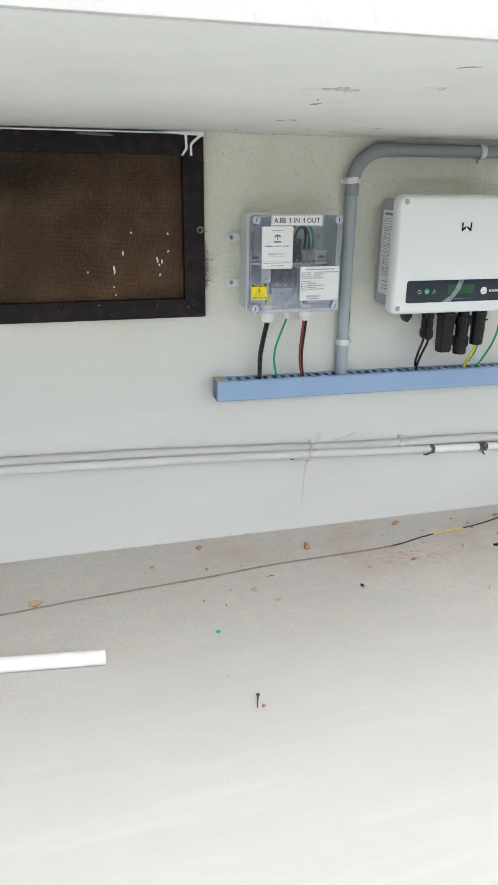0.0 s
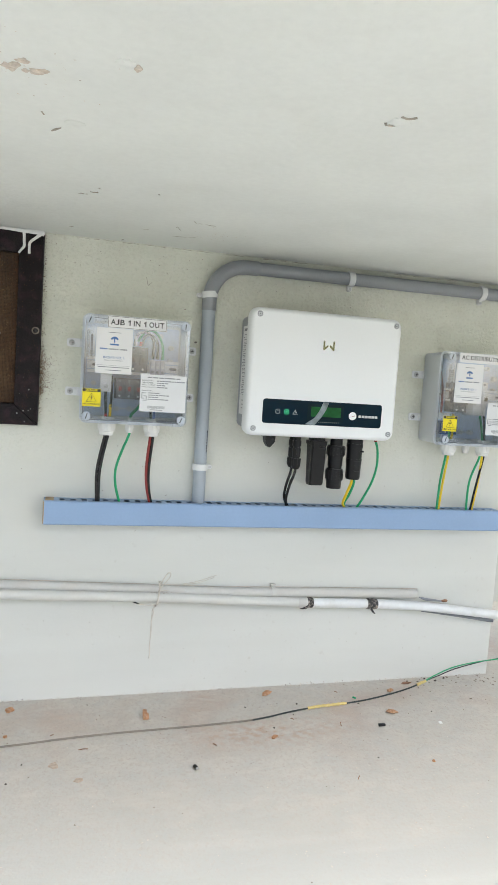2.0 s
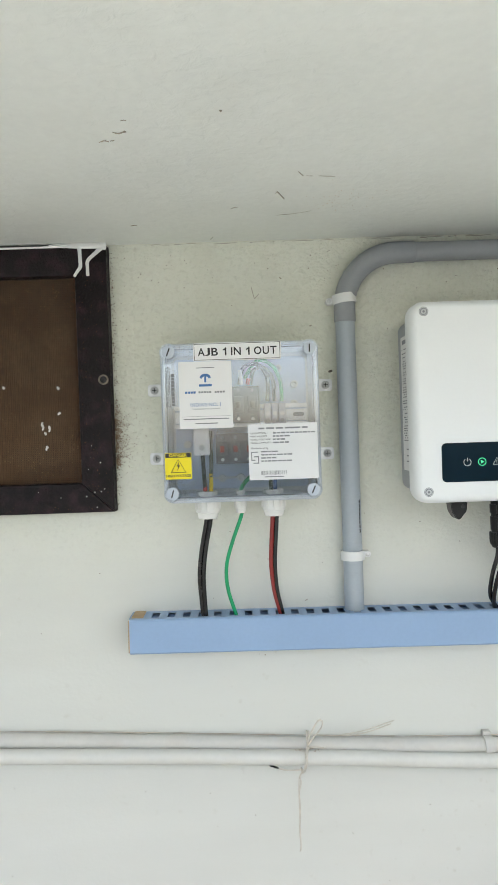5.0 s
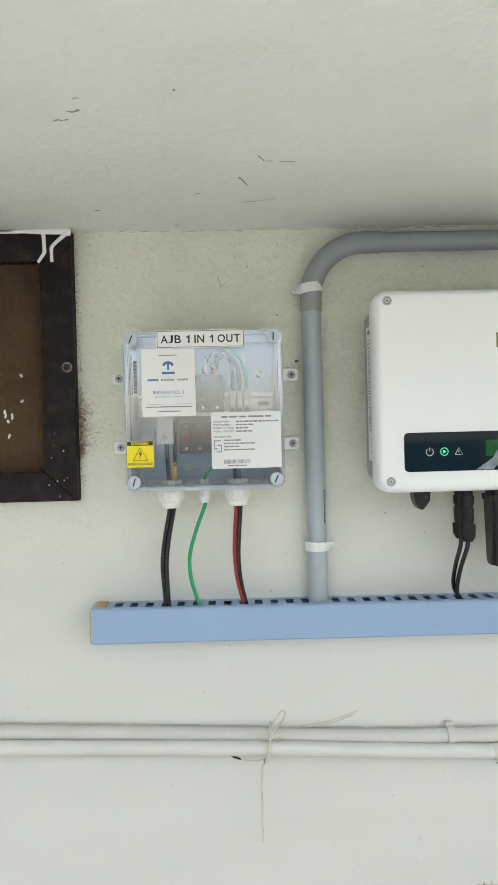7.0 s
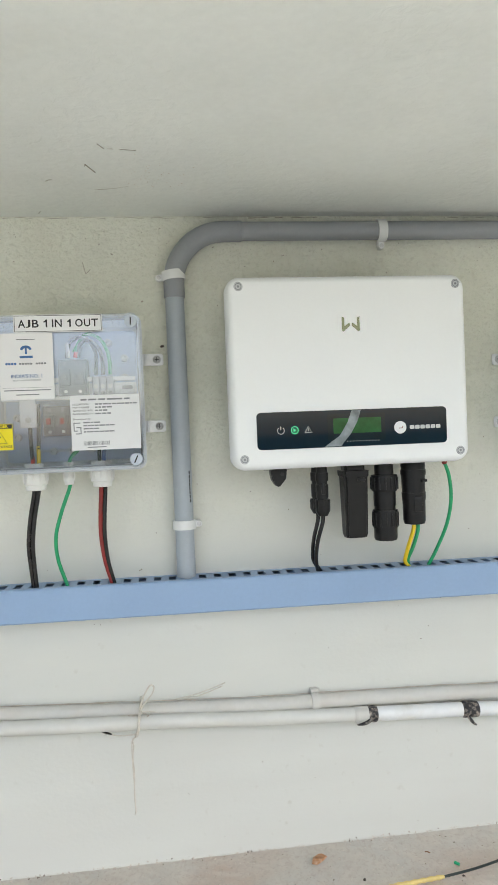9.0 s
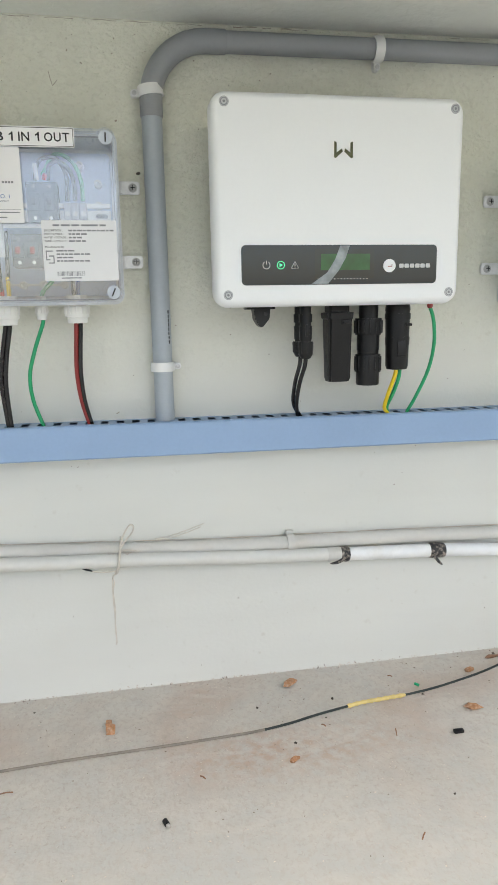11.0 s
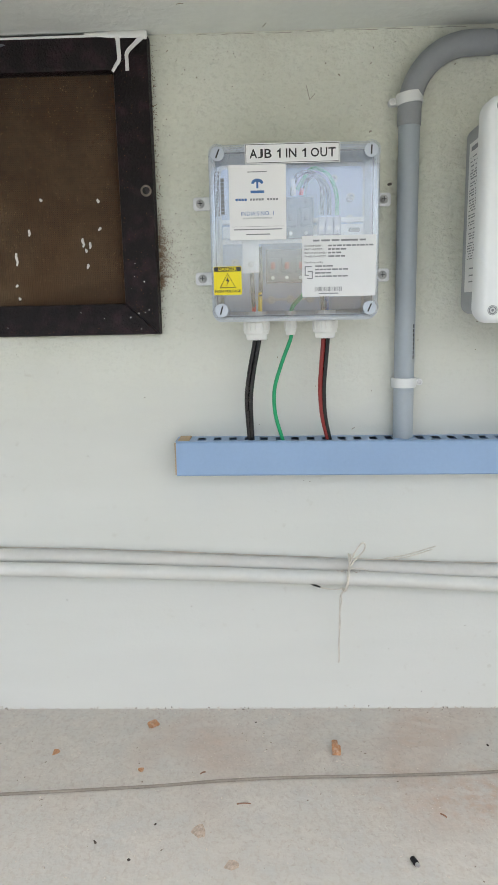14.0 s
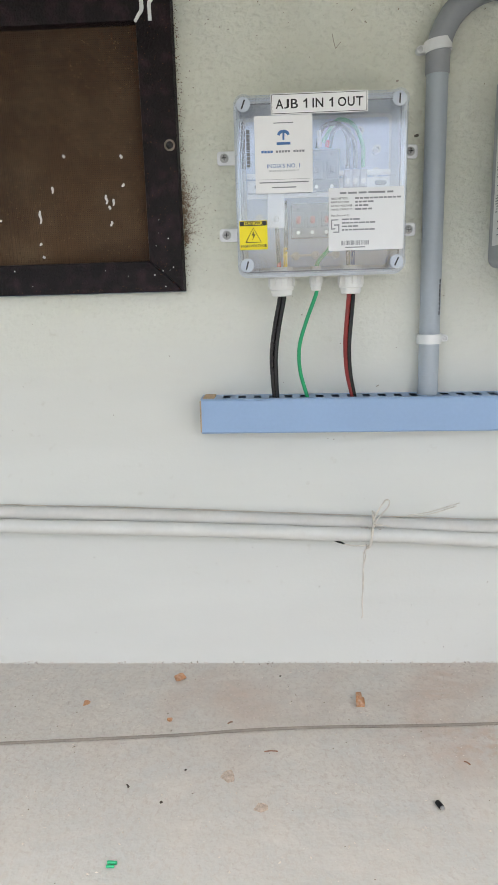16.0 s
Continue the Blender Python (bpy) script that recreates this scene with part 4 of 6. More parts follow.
        headline("AJB1IN1OUT", [0.0981, 0.1081, 0.1165, 0.1318, 0.1427, 0.1465, 0.1630, 0.1734, 0.1851, 0.1950],
                 [0.0095, 0.0064, 0.0088, 0.0047, 0.0019, 0.0093, 0.0047, 0.0101, 0.0084, 0.0088], 0.8152 + dz, 0.0106, yl - 0.0005, p, dx)
    else:
        p = part("sticker", plate(0.078 + dx, 0.245 + dx, 0.8105 + dz, 0.8325 + dz, yl), PAPER, lid, "white sticker with black print")
        writing("AC DISTRIBUTION B", 0.0136, 0.083 + dx, 0.8215 + dz, yl - 0.0005, INK, p, "LEFT", 0, "", 0.0001)
    p = part("sticker", plate(0.0715 + dx, 0.1425 + dx, 0.7185 + dz, 0.8080 + dz, yl), PAPER, lid, "white paper sticker with blue print")
    cx, cz = 0.107 + dx, 0.786 + dz
    b = bmesh.new()
    arc = [(cx + 0.0075 * math.cos(a), cz + 0.0055 * math.sin(a)) for a in [math.pi * i / 10 for i in range(11)]]
    arc2 = [(cx + 0.0045 * math.cos(a), cz - 0.001 + 0.0030 * math.sin(a)) for a in [math.pi * i / 10 for i in range(10, -1, -1)]]
    flat_poly(b, arc + arc2, yl - 0.0004)
    box(b, cx - 0.0012, cx + 0.0012, yl - 0.0008, yl - 0.0004, cz - 0.006, cz + 0.003)
    part("emblem", b, INK_BLUE, p, "plain blue emblem")
    b = bmesh.new()
    box(b, cx - 0.0085, cx + 0.0085, yl - 0.0007, yl - 0.0004, 0.7745 + dz, 0.7775 + dz)
    for k in range(4):
        box(b, cx - 0.0275 + k * 0.0037, cx - 0.0245 + k * 0.0037, yl - 0.0007, yl - 0.0004, 0.7655 + dz, 0.7683 + dz)
    part("print_bar", b, INK_BLUE, p)
    b = bmesh.new()
    for k in range(10):
        if k != 5:
            box(b, cx - 0.0095 + k * 0.0036, cx - 0.0069 + k * 0.0036, yl - 0.0007, yl - 0.0004, 0.7657 + dz, 0.7681 + dz)
    part("print_bar", b, INK_GREY, p)
    writing("INDIA'S NO. 1", 0.0068, cx, 0.7500 + dz, yl - 0.0005, INK_BLUE, p, "CENTER")
    writing("SOLAR ROOFTOP COMPANY", 0.0028, cx, 0.7445 + dz, yl - 0.0005, INK_GREY, p, "CENTER")
    b = bmesh.new()
    box(b, cx - 0.0325, cx + 0.0325, yl - 0.0006, yl - 0.0004, 0.7345 + dz, 0.7348 + dz)
    box(b, cx - 0.0305, cx + 0.0305, yl - 0.0006, yl - 0.0004, 0.7305 + dz, 0.7318 + dz)
    box(b, cx - 0.015, cx + 0.015, yl - 0.0006, yl - 0.0004, 0.7245 + dz, 0.7258 + dz)
    box(b, cx - 0.012, cx + 0.012, yl - 0.0006, yl - 0.0004, 0.7990 + dz, 0.8000 + dz)
    part("print_bar", b, INK_GREY, p)
    # danger sticker
    p = part("sticker", plate(0.0495 + dx, 0.0850 + dx, 0.6515 + dz, 0.6868 + dz, yl), YELLOW, lid, "yellow high voltage danger sticker")
    part("title_band", plate(0.0502 + dx, 0.0843 + dx, 0.6805 + dz, 0.6862 + dz, yl - 0.0003, 0.0003), INK, p)
    writing("DANGER", 0.0058, 0.0672 + dx, 0.6834 + dz, yl - 0.00075, YELLOW, p, "CENTER", 0, "", 0.0001)
    b = bmesh.new()
    tri = [(0.0672 - 0.0098 + dx, 0.6605 + dz), (0.0672 + 0.0098 + dx, 0.6605 + dz), (0.0672 + dx, 0.6780 + dz)]
    tube(b, [(x, yl - 0.0005, z) for x, z in tri + tri[:1]], 0.0005, 6, True, 0)
    flat_poly(b, [(0.0680 + dx, 0.6748 + dz), (0.0648 + dx, 0.6688 + dz), (0.0672 + dx, 0.6688 + dz), (0.0655 + dx, 0.6628 + dz), (0.0698 + dx, 0.6702 + dz), (0.0675 + dx, 0.6702 + dz)], yl - 0.0004)
    part("bolt_sign", b, INK, p)
    writing("HIGH VOLTAGE", 0.0046, 0.0672 + dx, 0.6560 + dz, yl - 0.0005, INK, p, "CENTER", 0, "", 0.0001)
    # rating sticker
    z2 = dz
    p = part("sticker", plate(0.1620 + dx, 0.2550 + dx, 0.6470 + z2, 0.7220 + z2, yl), PANELW, lid, "white rating sticker with fine black print")
    if kind == "AJB":
        for i, s in enumerate(("DESCRIPTION :", "PART NUMBER :", "RATED VOLTAGE :", "PANEL CAPACITY :")):
            writing(s, 0.0034, 0.1650 + dx, 0.7095 - 0.0043 * i + z2, yl - 0.0005, INK, p)
        writing("Manufactured By", 0.0034, 0.1650 + dx, 0.6895 + z2, yl - 0.0005, INK, p)
    b = bmesh.new()
    rnd = random.Random(7)
    for xa, xb in ((0.176, 0.184), (0.1862, 0.197), (0.1992, 0.209), (0.2112, 0.232), (0.2342, 0.242)):
        box(b, xa + dx, xb + dx, yl - 0.0006, yl - 0.0004, 0.7148 + z2, 0.7170 + z2)
    for i, ln in enumerate((0.052, 0.020, 0.016, 0.022)):
        x = 0.195
        while x < 0.195 + ln:
            s = rnd.uniform(0.003, 0.008)
            box(b, x + dx, x + s + dx, yl - 0.0006, yl - 0.0004, 0.7085 - 0.0043 * i + z2, 0.7105 - 0.0043 * i + z2)
            x += s + 0.0012
    for i, ln in enumerate((0.016, 0.036, 0.020, 0.037)):
        x = 0.1785
        while x < 0.1785 + ln:
            s = rnd.uniform(0.003, 0.009)
            box(b, x + dx, x + s + dx, yl - 0.0006, yl - 0.0004, 0.6838 - 0.0042 * i + z2, 0.6856 - 0.0042 * i + z2)
            x += s + 0.001
    x = 0.178
    while x < 0.213:
        s = rnd.uniform(0.0003, 0.0010)
        box(b, x + dx, x + s + dx, yl - 0.0006, yl - 0.0004, 0.6535 + z2, 0.6590 + z2)
        x += s + rnd.uniform(0.0004, 0.0010)
    box(b, 0.183 + dx, 0.208 + dx, yl - 0.0006, yl - 0.0004, 0.6502 + z2, 0.6515 + z2)
    part("print_bar", b, INK_GREY, p)
    b = bmesh.new()
    for q in ((0.1652, 0.1665, 0.673, 0.685), (0.1665, 0.1742, 0.6837, 0.685), (0.1665, 0.1705, 0.673, 0.6743), (0.1690, 0.1755, 0.6775, 0.6790), (0.1742, 0.1755, 0.669, 0.6775), (0.1680, 0.1742, 0.669, 0.6703)):
        box(b, q[0] + dx, q[1] + dx, yl - 0.0006, yl - 0.0004, q[2] + z2, q[3] + z2)
    part("emblem", b, INK_GREY, p, "plain dark emblem")
    # narrow maker's sticker inside the lid edge
    p = part("sticker", plate(0.052 + dx, 0.0695 + dx, 0.745 + dz, 0.806 + dz, YF - 0.0003), CLEAR, lid, "narrow clear sticker with dark upright print")
    b = bmesh.new()
    z = 0.7500
    for ln in (0.0030, 0.0035, 0.0040, 0.0040, 0.0016, 0.0042, 0.0036, 0.0038, 0.0034, 0.0044):
        box(b, 0.0612 + dx, 0.0655 + dx, YF - 0.0010, YF - 0.0007, z + dz, z + ln + dz)
        z += ln + 0.0008
    for x in (0.0535, 0.0552, 0.0569, 0.0586):
        z = 0.7480
        while z < 0.800:
            ln = rnd.uniform(0.002, 0.008)
            box(b, x + dx, x + 0.0009 + dx, YF - 0.0010, YF - 0.0007, z + dz, z + ln + dz)
            z += ln + rnd.uniform(0.0008, 0.002)
    part("print_bar", b, INK_GREY, p)
    return j


junction_box(0.0, 0.0, "AJB")
junction_box(0.803, -0.014, "AC")

IN_DUCT = 0.428
g1 = "cables between the junction box and the duct"
for off, m, nm in ((-0.0029, BRN_CABLE, "dark brown solar cable running down from a gland into the duct"), (0.0029, BLK_CABLE, "black solar cable running down from a gland into the duct")):
    cable("solar_cable", [(0.102 + off, -0.054 + off * .6, 0.604), (0.1020 + off, -0.054, 0.588), (0.0945 + off, -0.052, 0.550), (0.0895 + off, -0.047, 0.512), (0.0900 + off * .8, -0.040, 0.472), (0.0925 + off * .6, -0.034, IN_DUCT)], 0.0031, m, nm, g1)
cable("earth_cable", [(0.149, -0.054, 0.606), (0.149, -0.054, 0.594), (0.1355, -0.053, 0.558), (0.1255, -0.049, 0.522), (0.1265, -0.042, 0.486), (0.137, -0.034, 0.446), (0.139, -0.033, IN_DUCT)], 0.0027, GRN_CABLE, "green earth cable running down into the duct", g1)
for off, m, nm in ((-0.0029, RED_CABLE, "red solar cable running down from a gland into the duct"), (0.0029, BLK_CABLE, "black solar cable running down from a gland into the duct")):
    cable("solar_cable", [(0.196 + off, -0.054, 0.604), (0.1960 + off, -0.054, 0.588), (0.1935 + off, -0.052, 0.555), (0.1920 + off * .9, -0.047, 0.520), (0.1950 + off * .7, -0.040, 0.482), (0.2030 + off * .5, -0.034, 0.446), (0.206 + off * .5, -0.033, IN_DUCT)], 0.0031, m, nm, g1)
g2 = "cables between the distribution box and the duct"
for pts, m, nm in (([(0.901, 0.59), (0.900, 0.57), (0.896, 0.51), (0.899, IN_DUCT - .012)], GRN_CABLE, "green cable from the distribution box into the duct"),
                   ([(0.907, 0.59), (0.907, 0.57), (0.904, 0.51), (0.903, IN_DUCT - .012)], YEL_CABLE, "yellow cable from the distribution box into the duct"),
                   ([(0.994, 0.59), (0.992, 0.57), (0.976, 0.51), (0.982, IN_DUCT - .012)], GRN_CABLE, "green cable from the distribution box into the duct"),
                   ([(0.999, 0.59), (1.000, 0.57), (1.000, 0.51), (0.993, IN_DUCT - .012)], YEL_CABLE, "yellow cable from the distribution box into the duct"),
                   ([(1.004, 0.59), (1.004, 0.57), (0.995, 0.50), (0.989, IN_DUCT - .012)], BRN_CABLE, "brown cable from the distribution box into the duct")):
    ys = (-0.054, -0.052, -0.045, -0.034)
    cable("power_cable", [(x, y, z) for (x, z), y in zip(pts, ys)], 0.0027, m, nm, g2)


# ---- slotted cable duct ----
def duct():
    L0, L1 = -0.0180, 1.075
    d = thing("cable_duct", (L0, 0, 0.40), "pale blue slotted plastic cable duct fixed along the wall", "cable duct")
    zt, zb, yf, w = 0.4490, 0.4005, -0.0505, 0.0016
    tilt = Matrix.Rotation(radians(0.42), 3, "Y")

    def put(name, b, m, label=""):
        bmesh.ops.rotate(b, cent=(L0, 0, 0.424), verts=b.verts, matrix=tilt)
        return part(name, b, m, d, label)

    b = bmesh.new()
    box(b, L0, L1, -0.0020, -0.0005, zb + 0.001, zt - 0.001)
    box(b, L0, L1, -0.047, -0.002, zb + 0.0005, zb + 0.0005 + w)
    put("base_channel", b, DUCT)
    b = bmesh.new()
    box(b, L0, L1, -0.014, -0.002, zt - w, zt)
    pitch, gap = 0.0226, 0.0108
    k = int((L1 - L0 - 0.03) / pitch)
    xs = L0 + 0.0315
    box(b, L0, xs, -0.040, -0.014, zt - w, zt)
    for i in range(k):
        a = xs + gap + i * pitch
        box(b, a, min(a + pitch - gap, L1), -0.040, -0.014, zt - w, zt)
    put("slotted_side", b, DUCT)
    b = bmesh.new()
    pr = [(-0.0400, zt + 0.0008), (-0.0485, zt + 0.0008), (-0.0505, zt - 0.0015), (-0.0505, zb + 0.0015), (-0.0485, zb - 0.0008), (-0.0440, zb - 0.0008),
          (-0.0440, zb + 0.0006), (-0.0480, zb + 0.0006), (-0.0489, zb + 0.002), (-0.0489, zt - 0.002), (-0.0480, zt - 0.0006), (-0.0400, zt - 0.0006)]
    loft(b, [[(x, y, z) for y, z in pr] for x in (L0 + 0.002, L1)])
    put("cover", b, DUCT)
    b = box(bmesh.new(), L0 + 0.003, L0 + 0.020, -0.042, -0.003, zt - 0.0035, zt + 0.0013, 0.0008)
    put("worn_end", b, DUST_END, "dusty tan scrap lying over the cut end")
    b = box(bmesh.new(), L0 - 0.0004, L0 + 0.002, -0.0492, -0.0460, zb + 0.001, zt - 0.001, 0.0004)
    put("cut_edge", b, DUST_END, "dusty tan cut edge")


duct()


# ---- conduit with bend and clips ----
def conduit():
    c = thing("conduit", (0.311, -0.016, 0.41), "grey plastic conduit rising from the duct, bent along the slab", "conduit")
    xc, yc, zc, r = 0.3105, -0.0175, 0.9692, 0.0143
    b = tube(bmesh.new(), [(xc + 0.001, yc, 0.420), (xc, yc, 0.880)], r, 28, True, 0)
    v = part("straight_pipe", b, CONDUIT, c)
    b = bmesh.new()
    for i, (s, ln) in enumerate(((0.000, .0050), (.0065, .0045), (.0125, .0045), (.0185, .0045), (.0245, .005), (.031, .0045), (.037, .0045), (.043, .005))):
        a = radians(50)
        box(b, xc + r * math.sin(a) - 0.0026, xc + r * math.sin(a) + 0.0008, yc - r * math.cos(a) - 0.0014, yc - r * math.cos(a) + 0.0012, 0.560 + s, 0.560 + s + ln)
    part("print_bar", b, INK, v, "upright dark print on the pipe")
    R = 0.078
    pts = [(xc, yc, 0.8690), (xc, yc, 0.8705), (xc, yc, zc - R)] + [(xc + R - R * math.cos(a), yc, zc - R + R * math.sin(a)) for a in [radians(9 * i) for i in range(1, 11)]] + [(0.4145, yc, zc), (0.416, yc, zc)]
    rad = [0.0150, 0.0158] + [0.0158] * (len(pts) - 3) + [0.0150]
    b = tube(bmesh.new(), pts, rad, 28, True, 0)
    part("bend", b, BEND, c, "slightly thicker darker grey bend fitting")
    b = tube(bmesh.new(), [(0.405, yc, zc), (1.10, yc, zc + 0.001)], r, 28, True, 0)
    part("straight_pipe", b, BEND, c)


conduit()


def pipe_clip(m, r=0.0152, w=0.0135):
    """A white saddle over a pipe that runs along local z, with a screw ear at its side (local x)."""
    c = thing("pipe_clip", (0, 0, 0), "white plastic saddle clip holding the grey conduit", "pipe clip", "clips on the conduit")
    b = bmesh.new()
    prof = []
    for rr in (r, r + 0.0022):
        prof.append([(rr * math.sin(radians(a)), -0.0175 - rr * math.cos(radians(a))) for a in range(-110, 111, 11)])
    ring = prof[0] + prof[1][::-1]
    loft(b, [[(x, y, z) for x, y in ring] for z in (-w / 2, w / 2)])
    part("saddle", b, CLIP, c)
    b = slab_rr(bmesh.new(), 0.0125, 0.0275, -0.0048, 0.0048, 0.0045, [(0, -0.006), (0, -0.016), (0.0008, -0.0170)], 5)
    part("ear", b, CLIP, c)
    b = turned(bmesh.new(), (0.0225, -0.0168, 0), (0, -1, 0), [(0, 0.0033), (0.0008, 0.0031), (0.0012, 0.002)], 14)
    part("screw", b, STEEL, c)
    c.matrix_basis = m
    return c


clip = pipe_clip(pose(0.3105, 0, 0.9030, 0, -6, 0) @ Matrix.Rotation(math.pi, 4, "Y"))
copy_thing(clip, pose(0.3110, 0, 0.5260, 0, 0, 0))
copy_thing(clip, pose(0.6360, 0, 0.9692, 0, 88, 0))
copy_thing(clip, pose(0.9800, 0, 0.9700, 0, 92, 0))


# ---- inverter ----
def inverter():
    v = thing("solar_inverter", (0.547, 0, 0.611), "white wall-mounted solar inverter with a glossy dark display strip", "inverter")
    X0, X1, Z0, Z1 = 0.3770, 0.7180, 0.6095, 0.8755
    b = slab_rr(bmesh.new(), 0.388, 0.7065, 0.6205, 0.8640, 0.014, [(0.004, -0.014), (0.0, -0.018), (0.0, -0.104)], 6)
    body = part("body", b, INV_G, v, "grey cast back housing")
    part("wall_bracket", box(bmesh.new(), 0.45, 0.65, -0.016, -0.0005, 0.66, 0.84, 0.002), STEEL, v)
    b = slab_rr(bmesh.new(), X0, X1, Z0, Z1, 0.020,
                [(0.006, -0.100), (0.0015, -0.102), (0.0, -0.106), (0.0003, -0.122), (0.0018, -0.1285), (0.0045, -0.1325), (0.0075, -0.1348), (0.0100, -0.1352), (0.0115, -0.1352)], 10)
    cover = part("front_cover", b, INV_W, v, "white front cover with rounded corners")
    yf = -0.1352
    for x in (0.3945, 0.7020):
        for z in (0.6255, 0.8605):
            b = turned(bmesh.new(), (x, yf + 0.0002, z), (0, -1, 0), [(0, 0.0056), (0.0008, 0.0056), (0.0010, 0.0048), (0.0002, 0.0046), (0.0002, 0.0036), (0.0014, 0.0034), (0.0014, 0.0018), (0.0003, 0.0016)], 20)
            part("cover_screw", b, SILVER, cover, "steel cover screw in a round recess")
            # dark disc under the screw draws the shaded ring of its recess
            b = turned(bmesh.new(), (x, yf + 0.0004, z), (0, -1, 0), [(0, 0.0061), (0.0007, 0.0061), (0.0008, 0.0055)], 20)
            part("recess_shade", b, INK_GREY, cover)
    # sticker on the left flank
    b = box(bmesh.new(), 0.3870, 0.3882, -0.0985, -0.036, 0.6500, 0.8400)
    side = part("rating_sticker", b, PAPER, body, "tall white rating sticker on the flank")
    b = bmesh.new()
    box(b, 0.3866, 0.3871, -0.095, -0.046, 0.8290, 0.8345)
    rnd = random.Random(3)
    z = 0.822
    while z > 0.690:
        y = -0.094
        while y < -0.045:
            s = rnd.uniform(0.004, 0.014)
            box(b, 0.3867, 0.3871, y, min(y + s, -0.043), z - 0.0013, z)
            y += s + rnd.uniform(0.002, 0.008)
        z -= rnd.choice((0.0034, 0.0034, 0.0055))
    for z in (0.681, 0.672, 0.664):
        box(b, 0.3867, 0.3871, -0.094, -0.055, z - 0.0016, z)
    part("print_bar", b, INK_GREY, side)
    # dark display strip
    b = slab_rr(bmesh.new(), 0.4125, 0.6825, 0.6375, 0.6885, 0.006, [(0, yf + 0.001), (0, yf - 0.0008), (0.0003, yf - 0.0012)], 6)
    strip = part("display_strip", b, GLOSSY, v, "glossy dark blue-black display strip")
    yp = yf - 0.0013
    lcd = part("display", plate(0.5110, 0.5930, 0.6450, 0.6830, yp + 0.0002, 0.0004, 0.002), LCD, strip, "unlit greenish display window")
    part("display_glass", plate(0.5190, 0.5870, 0.6560, 0.6770, yp - 0.0002, 0.0003, 0.001), LCD_G, lcd, "dull green liquid crystal window")
    b = bmesh.new()
    for i in range(16):
        box(b, 0.515 + i * 0.0045, 0.5162 + i * 0.0045, yp - 0.0004, yp, 0.6442, 0.6452)
    part("scale_mark", b, SILVER, strip)

    # pale curved shape: mostly a reflection in the strip, put in as colour
    b = flat_poly(bmesh.new(), [(0.5060, 0.6385), (0.5290, 0.6385), (0.5440, 0.6560), (0.5530, 0.6715), (0.5585, 0.6875), (0.5455, 0.6875), (0.5385, 0.6700), (0.5275, 0.6530)], yf - 0.0014, 0.0006)
    part("reflection_sweep", b, PALE_GLARE, strip, "pale curved sweep, mostly a reflection painted on the strip")

    def ring(b, cx, cz, r, a0=0, a1=360, t=0.0005, k=24):
        pts = [(cx + r * math.sin(radians(a0 + (a1 - a0) * i / k)), yp, cz + r * math.cos(radians(a0 + (a1 - a0) * i / k))) for i in range(k + 1)]
        tube(b, pts, t, 6, True, 0)

    b = bmesh.new()
    ring(b, 0.4455, 0.6630, 0.0047, 35, 325)
    box(b, 0.4450, 0.4460, yp - 0.0005, yp, 0.6640, 0.6688)
    part("power_sign", b, SILVER, strip)
    b = bmesh.new()
    ring(b, 0.4648, 0.6630, 0.0049)
    flat_poly(b, [(0.4630, 0.6605), (0.4674, 0.6630), (0.4630, 0.6655)], yp + 0.0001)
    part("run_light", b, LED, strip, "lit green run indicator")
    b = bmesh.new()
    tri = [(0.4788, 0.6590), (0.4888, 0.6590), (0.4838, 0.6678)]
    tube(b, [(x, yp, z) for x, z in tri + tri[:1]], 0.0005, 6, True, 0)
    box(b, 0.4834, 0.4842, yp - 0.0004, yp, 0.6612, 0.6650)
    part("fault_sign", b, SILVER, strip)
    b = turned(bmesh.new(), (0.6145, yp + 0.0004, 0.6612), (0, -1, 0), [(0, 0.0088), (0.0014, 0.0086), (0.0018, 0.0076)], 28)
    btn = part("button", b, INV_W, strip, "round white push button")
    b = bmesh.new()
    box(b, 0.6120, 0.6180, yp - 0.0018, yp - 0.0013, 0.6598, 0.6608)
    box(b, 0.6172, 0.6180, yp - 0.0018, yp - 0.0013, 0.6608, 0.6632)
    part("enter_sign", b, RED_CABLE, btn)
    b = bmesh.new()
    for i in range(6):
        x = 0.6285 + i * 0.0076
        slab_rr(b, x, x + 0.0064, 0.6583, 0.6637, 0.0012, [(0, yp + 0.0002), (0, yp - 0.0003)], 2)
    part("print_bar", b, SILVER, strip, "plain silver maker's mark")
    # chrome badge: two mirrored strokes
    for s in (-1, 1):
        cx = 0.5492
        b = flat_poly(bmesh.new(), [(cx + s * 0.0125, 0.8170), (cx + s * 0.0092, 0.8155), (cx + s * 0.0092, 0.8035), (cx + s * 0.0020, 0.8085), (cx + s * 0.0012, 0.8045), (cx + s * 0.0105, 0.7965), (cx + s * 0.0125, 0.7975)], yf + 0.0002, 0.0009)
        part("badge", b, CHROME, cover, "mirror-chrome badge stroke")
    # row of connectors under the housing
    yc = -0.072
    b = box(bmesh.new(), 0.427, 0.468, -0.085, -0.058, 0.6065, 0.6130, 0.001)
    sw = part("isolator_switch", b, BLACKP, v, "black isolator switch lever")
    b = loft(bmesh.new(), [[(x, y, z) for x, z in ((0.4365, 0.608), (0.4605, 0.608), (0.4590, 0.5935), (0.4490, 0.5815), (0.4440, 0.5835), (0.4385, 0.593))] for y in (-0.088, -0.066)])
    bmesh.ops.bevel(b, geom=b.edges[:], offset=0.0010, segments=2, affect="EDGES")
    part("lever", b, BLACKP, sw)
